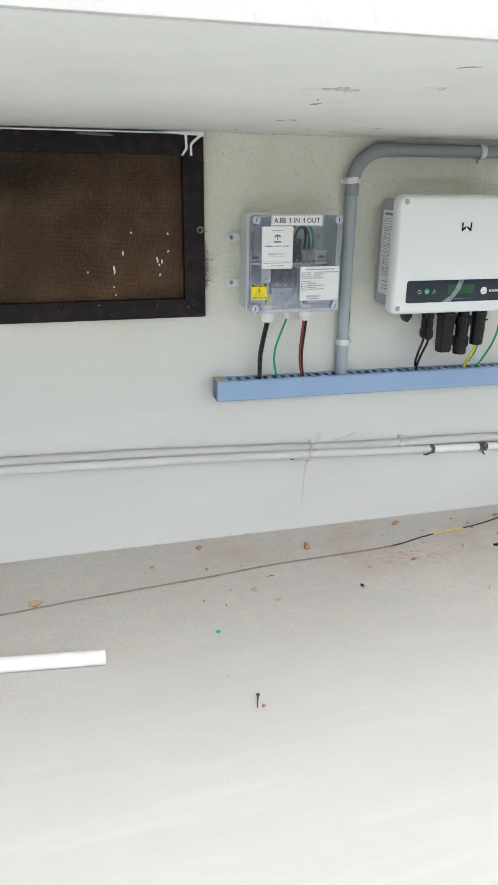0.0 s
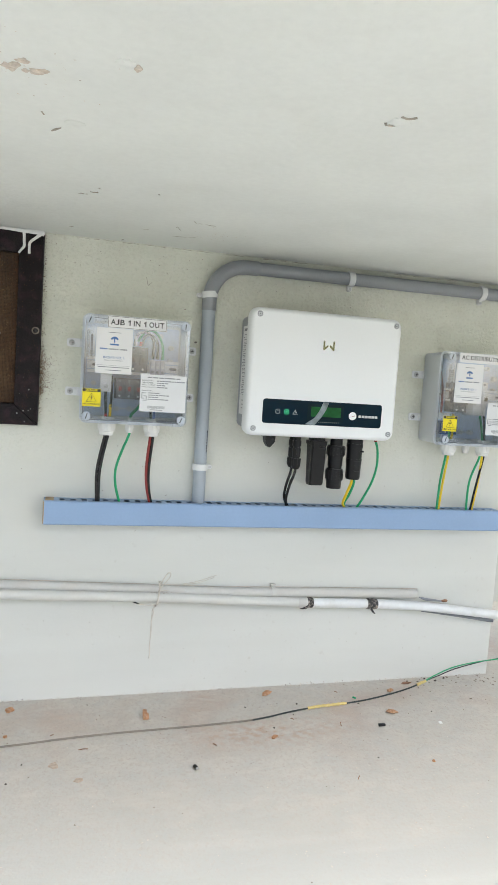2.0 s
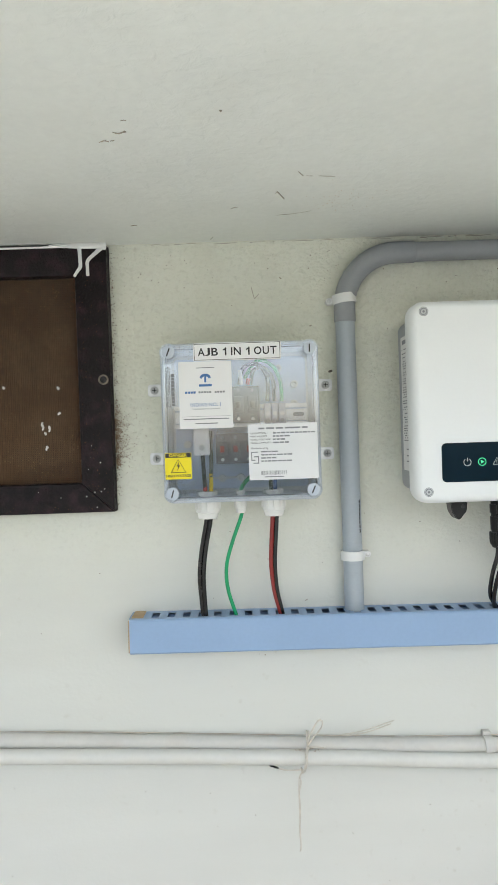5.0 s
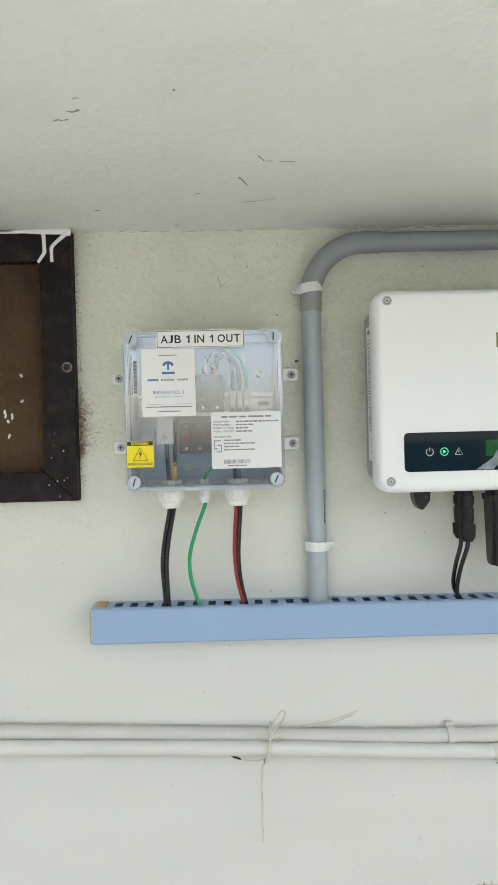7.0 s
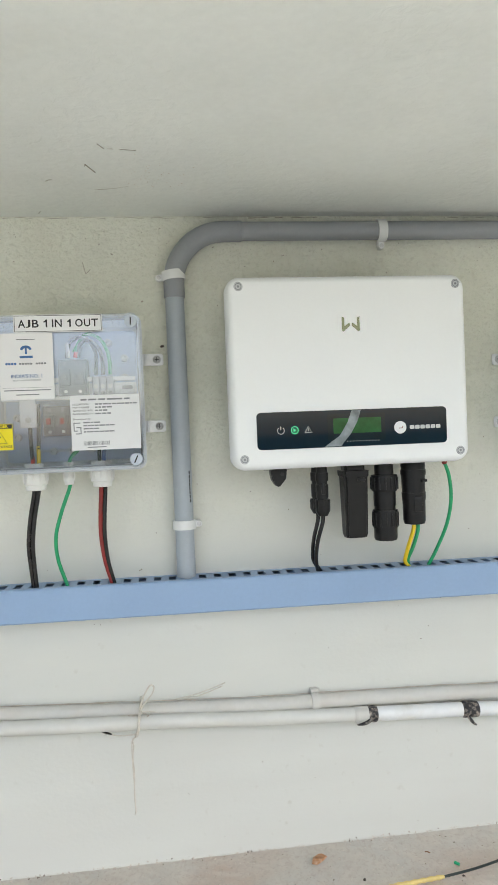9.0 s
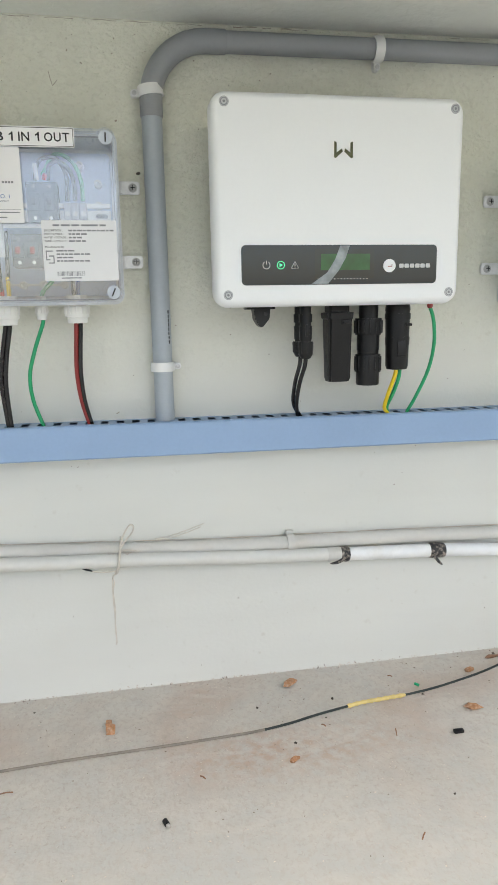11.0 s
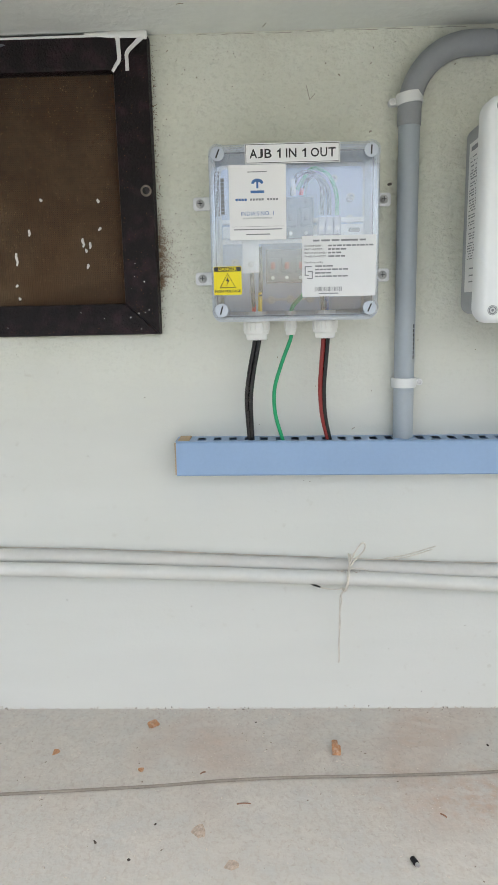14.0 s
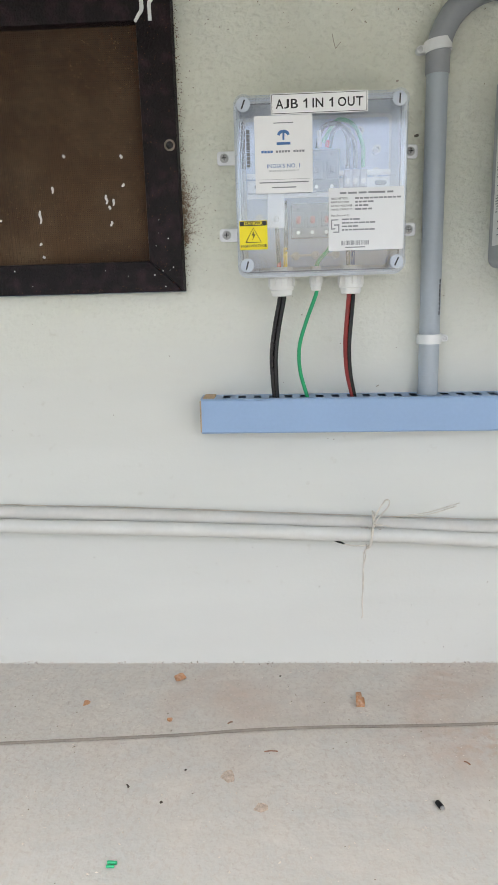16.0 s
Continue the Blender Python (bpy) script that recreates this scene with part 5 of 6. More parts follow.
    # dark disc for the shade in the lever's hole
    part("lever_hole_shade", turned(bmesh.new(), (0.4535, -0.0882, 0.600), (0, -1, 0), [(0, 0.0026), (0.0006, 0.0026), (0.0008, 0.0018)], 14), INK, sw)
    for x, y, z1 in ((0.5125, -0.081, 0.536), (0.5090, -0.064, 0.538)):
        b = turned(bmesh.new(), (x, y, 0.6130), (0, 0, -1), [(0, 0.0082), (0.014, 0.0082), (0.014, 0.0096), (0.026, 0.0096), (0.026, 0.0080), (0.031, 0.0080), (0.031, 0.0094), (0.050, 0.0090),
                                                             (0.050, 0.0080), (0.053, 0.0080), (0.053, 0.0108), (0.058, 0.0110), (0.6130 - z1 - 0.006, 0.0104), (0.6130 - z1, 0.0070)], 16)
        pg = part("plug", b, BLACKP, v, "black solar plug connector")
        b = bmesh.new()
        for i in range(8):
            a = math.pi * i / 4
            tube(b, [(x + 0.0106 * math.cos(a), y + 0.0106 * math.sin(a), 0.559), (x + 0.0102 * math.cos(a), y + 0.0102 * math.sin(a), z1 + 0.007)], 0.0011, 5, True, 0)
        part("grip_rib", b, BLACKP, pg)
        part("latch", box(bmesh.new(), x - 0.003, x + 0.003, y - 0.0112, y - 0.008, 0.568, 0.584, 0.0008), BLACKP, pg)
    b = loft(bmesh.new(), [[(x, y, z) for x, y in ((x0, y0), (x1, y0), (x1, y1), (x0, y1))] for x0, x1, y0, y1, z in
                           ((0.547, 0.577, -0.086, -0.056, 0.613), (0.547, 0.577, -0.086, -0.056, 0.601), (0.5430, 0.5815, -0.090, -0.052, 0.600), (0.5430, 0.5815, -0.090, -0.052, 0.592),
                            (0.5450, 0.5800, -0.089, -0.054, 0.590), (0.5460, 0.5790, -0.086, -0.058, 0.506), (0.5475, 0.5775, -0.084, -0.060, 0.501))])
    bmesh.ops.bevel(b, geom=[e for e in b.edges if abs(e.verts[0].co.z - e.verts[1].co.z) > 0.0005], offset=0.0035, segments=3, affect="EDGES")
    mod = part("communication_stick", b, BLACKP, v, "black plug-in communication module")
    part("latch", box(bmesh.new(), 0.5640, 0.5750, -0.0925, -0.088, 0.5840, 0.5895, 0.001), BLACKP, mod)
    b = turned(bmesh.new(), (0.6095, yc, 0.6130), (0, 0, -1), [(0, 0.0140), (0.022, 0.0140), (0.022, 0.0195), (0.028, 0.0198), (0.043, 0.0198), (0.046, 0.0185), (0.046, 0.0165), (0.068, 0.0165), (0.068, 0.0155), (0.074, 0.0155),
                                                             (0.074, 0.0185), (0.078, 0.0190), (0.100, 0.0190), (0.100, 0.0172), (0.116, 0.0172), (0.119, 0.0160), (0.119, 0.009)], 12)
    con = part("connector", b, BLACKP, v, "black screw-locked connector")
    b = bmesh.new()
    for i in range(14):
        a = 2 * math.pi * i / 14
        for rr, za, zb in ((0.0198, 0.588, 0.570), (0.0188, 0.536, 0.515)):
            tube(b, [(0.6095 + rr * math.cos(a), yc + rr * math.sin(a), za), (0.6095 + rr * math.cos(a), yc + rr * math.sin(a), zb)], 0.0013, 5, True, 0)
    part("grip_rib", b, BLACKP, con)
    b = turned(bmesh.new(), (0.6545, yc, 0.6130), (0, 0, -1), [(0, 0.0165), (0.006, 0.0178), (0.012, 0.0185), (0.012, 0.0178), (0.016, 0.0178), (0.016, 0.0188), (0.024, 0.0188), (0.024, 0.0178), (0.050, 0.0172), (0.050, 0.0180), (0.062, 0.0176), (0.062, 0.0170),
                                                             (0.092, 0.0166), (0.097, 0.0152), (0.098, 0.010)], 20)
    con = part("connector", b, BLACKP, v, "black ribbed mains connector")
    part("latch", box(bmesh.new(), 0.6600, 0.6690, yc - 0.0195, yc - 0.0160, 0.5790, 0.5830, 0.0006), BLACKP, con)
    part("latch", box(bmesh.new(), 0.6480, 0.6610, yc - 0.0190, yc - 0.0160, 0.5350, 0.5580, 0.0015), BLACKP, con)
    b = turned(bmesh.new(), (0.7000, -0.082, 0.6125), (0, 0, -1), [(0, 0.0042), (0.006, 0.0042), (0.009, 0.003)], 12)
    part("earth_lug", b, RED_CABLE, v, "red insulated earth lug")


inverter()
g3 = "cables between the inverter and the duct"
cable("solar_cable", [(0.5125, -0.081, 0.540), (0.5118, -0.080, 0.526), (0.5060, -0.070, 0.498), (0.5060, -0.052, 0.466), (0.5125, -0.036, 0.442), (0.515, -0.034, IN_DUCT - .006)], 0.0030, BLK_CABLE, "black solar cable from the inverter into the duct", g3)
cable("solar_cable", [(0.5090, -0.064, 0.542), (0.5080, -0.064, 0.526), (0.5020, -0.058, 0.497), (0.5030, -0.046, 0.466), (0.5175, -0.034, 0.442), (0.520, -0.032, IN_DUCT - .006)], 0.0030, BLK_CABLE, "black solar cable from the inverter into the duct", g3)
cable("power_cable", [(0.6530, -0.074, 0.520), (0.6515, -0.074, 0.506), (0.6460, -0.062, 0.476), (0.6470, -0.046, 0.454), (0.6570, -0.036, 0.442), (0.659, -0.034, IN_DUCT - .008)], 0.0030, YEL_CABLE, "yellow cable from the inverter into the duct", g3)
cable("power_cable", [(0.6600, -0.071, 0.520), (0.6595, -0.070, 0.503), (0.6560, -0.058, 0.478), (0.6520, -0.044, 0.456), (0.6585, -0.033, 0.440), (0.661, -0.030, IN_DUCT - .008)], 0.0028, GRN_CABLE, "green cable from the inverter into the duct", g3)
cable("earth_cable", [(0.7000, -0.082, 0.606), (0.7070, -0.081, 0.585), (0.7120, -0.074, 0.550), (0.7090, -0.062, 0.510), (0.6960, -0.046, 0.466), (0.6880, -0.035, 0.442), (0.687, -0.033, IN_DUCT - .008)], 0.0027, GRN_CABLE, "green earth cable looping from the inverter into the duct", g3)


# ---- old pipes low on the wall ----
PIPE_X = (-1.6, -0.95, -0.58, -0.318, -0.186, -0.055, 0.068, 0.15, 0.284, 0.385, 0.47, 0.637, 0.731, 0.878)
PIPE_Z = (0.312, 0.290, 0.2770, 0.2689, 0.2649, 0.2589, 0.2531, 0.2487, 0.2417, 0.2373, 0.2349, 0.2314, 0.2284, 0.2229)


def wall_pipes():
    top = [(x, -0.0105, z) for x, z in zip(PIPE_X, PIPE_Z)]
    solo("wall_pipe", tube(bmesh.new(), top, 0.0112, 18), CLAY, "old dusty cream plastic pipe along the wall", "pipe", "old pipes low on the wall")
    low = [(-1.6, -0.0285, 0.2925), (-0.95, -0.0285, 0.2745), (-0.58, -0.0285, 0.2625), (-0.318, -0.0285, 0.2538), (-0.186, -0.0285, 0.2498), (-0.055, -0.0285, 0.2453), (0.068, -0.0285, 0.2404),
           (0.15, -0.0285, 0.2366), (0.283, -0.0270, 0.2306), (0.385, -0.0250, 0.2232), (0.46, -0.0235, 0.2185), (0.560, -0.0222, 0.2133), (0.572, -0.0220, 0.2127)]
    solo("wall_pipe", tube(bmesh.new(), low, 0.0109, 18), CREAM, "painted cream plastic pipe along the wall", "pipe", "old pipes low on the wall")
    w = thing("joined_pipe", (0.80, -0.0210, 0.17), "newer white plastic pipe joined with black tape", "pipe", "old pipes low on the wall")
    wp = [(0.575, -0.0222, 0.2122), (0.633, -0.0215, 0.2093), (0.727, -0.0215, 0.2058), (0.80, -0.0215, 0.2015), (0.90, -0.022, 0.1935), (1.00, -0.025, 0.182), (1.10, -0.030, 0.170), (1.30, -0.050, 0.150)]
    part("pipe", tube(bmesh.new(), wp, 0.0112, 18), WPIPE, w)
    # ragged joint: torn cream sleeve, bunched tape with a rough edge, and a loose flap
    b = bmesh.new()
    tube(b, [(0.584, -0.0221, 0.2118), (0.5865, -0.0221, 0.2117), (0.590, -0.0220, 0.2115), (0.5945, -0.0220, 0.2113), (0.598, -0.0219, 0.2111), (0.6000, -0.0219, 0.2110)], [0.0113, 0.0126, 0.0121, 0.0128, 0.0124, 0.0114], 18)
    tube(b, [(0.588, -0.0335, 0.2075), (0.580, -0.0345, 0.2035), (0.572, -0.0330, 0.2010), (0.566, -0.0310, 0.2000)], [0.0030, 0.0028, 0.0020, 0.0008], 8)
    part("tape_joint", b, TAPE, w, "ragged black tape joint")
    b = tube(bmesh.new(), [(0.563, -0.0222, 0.2131), (0.568, -0.0222, 0.2129), (0.576, -0.0222, 0.2124), (0.583, -0.0221, 0.2120), (0.588, -0.0221, 0.2117)], [0.0114, 0.0125, 0.0119, 0.0123, 0.0116], 18)
    part("torn_wrap", b, CLAY, w, "torn cream wrap")
    b = bmesh.new()
    tube(b, [(0.7400, -0.0215, 0.2051), (0.7420, -0.0215, 0.2050), (0.7455, -0.0215, 0.2048), (0.7495, -0.0215, 0.2046), (0.7535, -0.0215, 0.2044), (0.7590, -0.0215, 0.2041), (0.7650, -0.0215, 0.2037), (0.7668, -0.0215, 0.2036)],
         [0.0116, 0.0128, 0.0131, 0.0122, 0.0129, 0.0127, 0.0124, 0.0115], 18)
    tube(b, [(0.748, -0.030, 0.196), (0.752, -0.034, 0.190), (0.757, -0.034, 0.185), (0.760, -0.033, 0.183)], [0.0030, 0.0026, 0.0020, 0.0008], 8)
    part("tape_joint", b, TAPE, w, "ragged black tape joint")
    for x, z in ((0.5045, 0.2346), (-0.571, 0.2766)):
        b = bmesh.new()
        ring = []
        for rr in (0.0112, 0.0141):
            ring.append([(rr * math.sin(radians(a)), -0.0105 - rr * math.cos(radians(a))) for a in range(-100, 101, 20)])
        pr = ring[0] + ring[1][::-1]
        loft(b, [[(x + dxx, y, z + s) for s, y in pr] for dxx in (-0.006, 0.006)])
        box(b, x - 0.006, x + 0.006, -0.010, -0.0005, z + 0.0115, z + 0.0185, 0.001)
        solo("saddle_clamp", b, CLAY, "cream plastic saddle clamp on the old pipe", "pipe clip", "clamps on the old pipe")


wall_pipes()


def twine():
    t = thing("twine_tie", (0.231, -0.026, 0.22), "knotted jute twine tied round the old pipes with a hanging end", "string")
    def strand(name, pts, r):
        part(name, tube(bmesh.new(), [(x + 0.002, y - 0.012 if y < -0.02 else y - 0.009, z + 0.0045) for x, y, z in pts], r, 6), TWINE, t)

    strand("loop", [(0.231, -0.025, 0.252), (0.2365, -0.030, 0.270), (0.247, -0.032, 0.288), (0.2535, -0.031, 0.287), (0.2515, -0.030, 0.277), (0.240, -0.029, 0.263), (0.232, -0.026, 0.250)], 0.0012)
    strand("wrap", [(0.2330, -0.003, 0.261), (0.2325, -0.017, 0.257), (0.231, -0.0270, 0.240), (0.2275, -0.0310, 0.224), (0.2240, -0.027, 0.212), (0.223, -0.012, 0.2095)], 0.0016)
    strand("wrap", [(0.2360, -0.003, 0.260), (0.2335, -0.018, 0.255), (0.2290, -0.0275, 0.237), (0.2290, -0.0308, 0.224), (0.2260, -0.026, 0.212)], 0.0013)
    part("knot", lump(random.Random(2), (0.2335, -0.0390, 0.2485), 0.0035, 0.003, 0.004), TWINE, t)
    strand("hanging_end", [(0.2250, -0.024, 0.213), (0.2190, -0.027, 0.207), (0.2205, -0.026, 0.198), (0.2180, -0.022, 0.180), (0.2190, -0.018, 0.150), (0.2175, -0.016, 0.120), (0.2185, -0.015, 0.094), (0.2170, -0.014, 0.088)], 0.0011)
    strand("hanging_end", [(0.2180, -0.026, 0.206), (0.2172, -0.024, 0.180), (0.2178, -0.018, 0.140), (0.2188, -0.014, 0.090)], 0.0008)
    strand("loose_end", [(0.2350, -0.024, 0.248), (0.2480, -0.024, 0.2465), (0.256, -0.022, 0.244)], 0.0011)
    strand("loose_end", [(0.226, -0.024, 0.215), (0.205, -0.024, 0.2145), (0.189, -0.022, 0.2165)], 0.0010)
    solo("wire_scrap", tube(bmesh.new(), [(0.191, -0.0330, 0.2210), (0.181, -0.0325, 0.2250), (0.172, -0.0295, 0.2270)], [0.001, 0.002, 0.001], 6), BLK_CABLE, "dark scrap of wire caught under the pipe", "wire")
    solo("straw", tube(bmesh.new(), [(0.288, -0.014, 0.2585), (0.320, -0.020, 0.2660), (0.363, -0.024, 0.281)], 0.0009, 6), TWINE, "pale dry straw sticking out behind the pipe", "straw")
    solo("straw", tube(bmesh.new(), [(0.288, -0.014, 0.2565), (0.322, -0.018, 0.2620), (0.359, -0.022, 0.2755)], 0.0008, 6), TWINE, "thin dry straw sticking out behind the pipe", "straw")


twine()
b = tube(bmesh.new(), [(0.885, -0.014, 0.2160), (0.90, -0.018, 0.2115), (0.925, -0.020, 0.2085), (0.955, -0.020, 0.2050)], [0.001, 0.0035, 0.003, 0.001], 8)
solo("wire_scrap", b, INK_GREY, "twisted dark wire scrap lying on the white pipe", "wire")
solo("dry_leaf", lump(random.Random(8), (0.952, -0.020, 0.2025), 0.011, 0.004, 0.005), LEAF, "curled dry brown leaf on the white pipe", "leaf")
b = tube(bmesh.new(), [(0.90, -0.006, 0.176), (1.00, -0.006, 0.162), (1.108, -0.008, 0.146)], [0.001, 0.003, 0.005], 8)
solo("dark_line", b, INK_GREY, "thin dark grey line behind the white pipe", "cable")


# ---- cable and pipe on the floor ----
def floor_cable():
    c = thing("floor_cable", (0.2, -0.17, 0), "dusty insulated cable lying along the floor by the wall", "cable")
    run = [(-1.1, -0.262), (-0.80, -0.247), (-0.557, -0.231), (-0.399, -0.213), (-0.231, -0.2015), (-0.052, -0.1855), (0.045, -0.176), (0.140, -0.1695), (0.220, -0.1655), (0.300, -0.1625), (0.400, -0.1590), (0.434, -0.1555)]
    part("dusty_length", tube(bmesh.new(), [(x, y + 0.0012 * math.sin(17 * x), 0.0022) for x, y in run], 0.0020, 8), DUSTY_CABLE, c, "length coated in grey-brown dust")
    part("dark_length", tube(bmesh.new(), [(0.430, -0.156, 0.0026), (0.470, -0.1500, 0.004), (0.518, -0.1380, 0.005), (0.575, -0.1255, 0.005)], 0.0019, 8), DARK_CABLE, c, "dark clean length")
    b, q = bmesh.new(), [(0.565, -0.1270, 0.0048), (0.590, -0.1225, 0.0055), (0.615, -0.1200, 0.0050), (0.640, -0.1185, 0.0055), (0.664, -0.1160, 0.005)]
    fine = [tuple(Vector(q[i // 6]).lerp(Vector(q[min(i // 6 + 1, 4)]), (i % 6) / 6)) for i in range(25)]
    tube(b, fine, [0.0022 if i in (0, 24) else (0.0030, 0.0036, 0.0027)[i % 3] for i in range(25)], 10, True, 2)
    part("tape_wrap", b, YEL_TAPE, c, "yellow tape wrapped round the cable")
    part("dark_length", tube(bmesh.new(), [(0.658, -0.1170, 0.005), (0.720, -0.1060, 0.005), (0.795, -0.0860, 0.006), (0.850, -0.0680, 0.008), (0.890, -0.0530, 0.011)], 0.0018, 8), DARK_CABLE, c, "dark green length")
    part("tape_wrap", tube(bmesh.new(), [(0.875, -0.0590, 0.0100), (0.890, -0.0530, 0.0115), (0.905, -0.0475, 0.013)], [0.0030, 0.0036, 0.0030], 10), YEL_TAPE, c, "yellow tape wrapped round the cable")
    part("green_length", tube(bmesh.new(), [(0.900, -0.0490, 0.013), (0.940, -0.036, 0.022), (0.99, -0.030, 0.036), (1.05, -0.030, 0.046), (1.12, -0.030, 0.052), (1.30, -0.02, 0.06)], 0.0015, 8), GRN_CABLE, c, "bare green length lifting off the floor")
    part("green_length", tube(bmesh.new(), [(0.900, -0.0475, 0.012), (0.945, -0.032, 0.016), (0.995, -0.026, 0.029), (1.05, -0.028, 0.042), (1.12, -0.024, 0.050), (1.30, -0.01, 0.055)], 0.0013, 8), DARK_CABLE, c)


floor_cable()
p = thing("loose_pipe", (-0.6, -0.43, 0), "cut length of white plastic pipe lying on the floor", "pipe")
d0, d1 = Vector((-0.331, -0.4435, 0.0152)), Vector((-1.25, -0.330, 0.0152))
ax = (d1 - d0).normalized()
u = ax.orthogonal().normalized()
wv = ax.cross(u)
b = loft(bmesh.new(), [ring_pts(c, u, wv, r, 28) for c, r in ((d0 + ax * 0.02, 0.0125), (d0, 0.0125), (d0, 0.0150), (d1, 0.0150), (d1, 0.0125))])
part("tube", b, WPIPE, p)

# ---- rubble and small finds on the floor ----
CRUMBS = ((0.430, -0.098, 0.0036), (0.551, -0.097, 0.0036), (0.466, -0.194, 0.0040), (0.090, -0.040, 0.0024), (-0.102, -0.284, 0.0036), (-0.055, -0.310, 0.0028), (-0.033, -0.254, 0.0026), (-0.126, 0.011, 0.0024), (0.527, -0.143, 0.0024), (0.976, -0.014, 0.0042), (0.944, -0.027, 0.0046), (0.922, -0.011, 0.0036), (0.695, -0.115, 0.0036), (0.850, -0.172, 0.0026), (0.640, -0.331, 0.0024))
rnd = random.Random(11)
for x, y, sx, sy, sz, yaw in ((0.494, -0.047, .013, .010, .007, .3), (-0.201, -0.118, .008, .007, .005, .8), (-0.069, -0.050, .010, .008, .006, .4),
                              (0.457, -0.229, .009, .005, .003, .5), (0.755, -0.165, .016, .008, .004, -.4), (-0.069, -0.153, .005, .004, .003, 0), (0.745, -0.362, .005, .004, .003, .3), (0.801, -0.063, .010, .006, .004, .2)):
    solo("brick_chip", lump(rnd, (x, y, 0), sx, sy, sz, 18, yaw), BRICK, "broken orange brick chip lying on the cement floor", "brick chip", "brick chips on the floor")
b = loft(bmesh.new(), [[(0.2075 + px * k * 0.74 + ox, -0.112 + py * k, z) for px, py in ((-.0085, -.007), (.0080, -.0078), (.0088, .0060), (.0010, .0080), (-.0075, .0068))] for k, ox, z in ((1, 0, 0), (1.05, 0, .007), (0.95, -.001, .0085), (0.74, -.002, .0095), (0.70, -.0025, .0165), (0.6, -.0025, .0178))])
bmesh.ops.bevel(b, geom=b.edges[:], offset=0.0006, segments=1, affect="EDGES")
solo("brick_chip", b, BRICK, "broken orange brick chip lying on the cement floor", "brick chip", "brick chips on the floor")
solo("wood_chip", lump(rnd, (-0.472, -0.207, 0), .022, .012, .007, 18, .2), DUST_END, "pale tan wood chip lying beside the floor cable", "wood chip")
solo("clay_scrape", lump(rnd, (0.066, -0.317, 0), .010, .008, .0010, 18, 0), SCRAPE, "thin smear of dried clay on the floor", "clay")
solo("clay_scrape", lump(rnd, (0.026, -0.264, 0), .013, .014, .0008, 18, 0), SCRAPE, "thin smear of dried clay on the floor", "clay")
solo("dry_leaf", lump(rnd, (0.862, -0.030, 0), .016, .006, .003, 16, .1), LEAF, "dry reddish brown leaf on the floor by the wall", "leaf")
for x, y, ln, a in ((0.077, -0.218, .018, 0.05), (0.018, -0.158, .008, .6), (0.616, -0.198, .016, 1.3), (0.330, -0.238, .009, -.8), (0.572, -0.389, .012, .9), (0.518, -0.161, .008, -.9), (0.664, -0.053, .008, -.6)):
    dx, dy = ln / 2 * math.cos(a), ln / 2 * math.sin(a)
    solo("twig", tube(bmesh.new(), [(x - dx, y - dy, 0.0012), (x, y, 0.0022), (x + dx, y + dy, 0.0012)], 0.0009, 5), LEAF, "short dry brown twig on the floor", "twig", "twigs on the floor")
for x, y, sz in CRUMBS:
    solo("soil_crumb", lump(rnd, (x, y, 0), sz, sz * 0.7, sz * 0.5, 12, 7 * x), CRUMB, "dark crumb of dried soil on the cement floor", "soil crumb", "dark crumbs on the floor")
# black wall plug
pl = thing("wall_plug", (0.278, -0.313, 0), "small black plastic wall plug lying on the floor", "wall plug")
axp = Vector((0.35, -0.93, 0)).normalized()
part("sleeve", turned(bmesh.new(), Vector((0.2755, -0.307, 0.0035)), axp, [(0, 0.0020), (0.0015, 0.0033), (0.0095, 0.0034), (0.0105, 0.0030)], 16), BLACKP, pl)
part("tip", turned(bmesh.new(), Vector((0.2755, -0.307, 0.0035)) + axp * 0.0103, axp, [(0, 0.0026), (0.0025, 0.0026), (0.0032, 0.0013)], 14), STEEL, pl, "bright steel tip")
# nail, green sleeve, black clip
n = thing("nail", (-0.068, -0.613, 0), "rusty nail lying on the floor", "nail")
part("shank", tube(bmesh.new(), [(-0.0620, -0.606, 0.0034), (-0.0705, -0.634, 0.0014)], [0.0015, 0.0009], 8, True, 0), RUST, n)
part("head", turned(bmesh.new(), (-0.0618, -0.6055, 0.0036), (0.3, 1, 0.05), [(0, 0.0036), (0.0014, 0.0036), (0.0018, 0.0025)], 14), RUST, n)
solo("brick_chip", lump(rnd, (-0.058, -0.634, 0), .005, .005, .003, 14), BRICK, "broken orange brick chip lying on the cement floor", "brick chip", "brick chips on the floor")
g = thing("cable_offcut", (-0.096, -0.400, 0), "short offcut of green cable sleeve on the floor", "cable offcut")
part("sleeve", tube(bmesh.new(), [(-0.0985, -0.3985, 0.0022), (-0.0880, -0.3990, 0.0022)], 0.0018, 10, True, 0), GREENBIT, g)
part("sleeve", tube(bmesh.new(), [(-0.0985, -0.4032, 0.0019), (-0.0900, -0.4037, 0.0019)], 0.0015, 10, True, 0), GREENBIT, g)
solo("cable_offcut", tube(bmesh.new(), [(0.694, -0.084, 0.0022), (0.699, -0.090, 0.0022)], 0.0022, 8, True, 0), GREENBIT, "small curl of green cable sleeve by the wall", "cable offcut")
solo("plastic_clip", box(bmesh.new(), 0.697, 0.712, -0.2185, -0.2115, 0, 0.005, 0.0012), BLACKP, "small black plastic clip on the floor", "clip")
solo("plastic_clip", box(bmesh.new(), 0.839, 0.846, -0.226, -0.219, 0, 0.003, 0.001), PAINT, "tiny white plastic scrap on the floor", "clip")


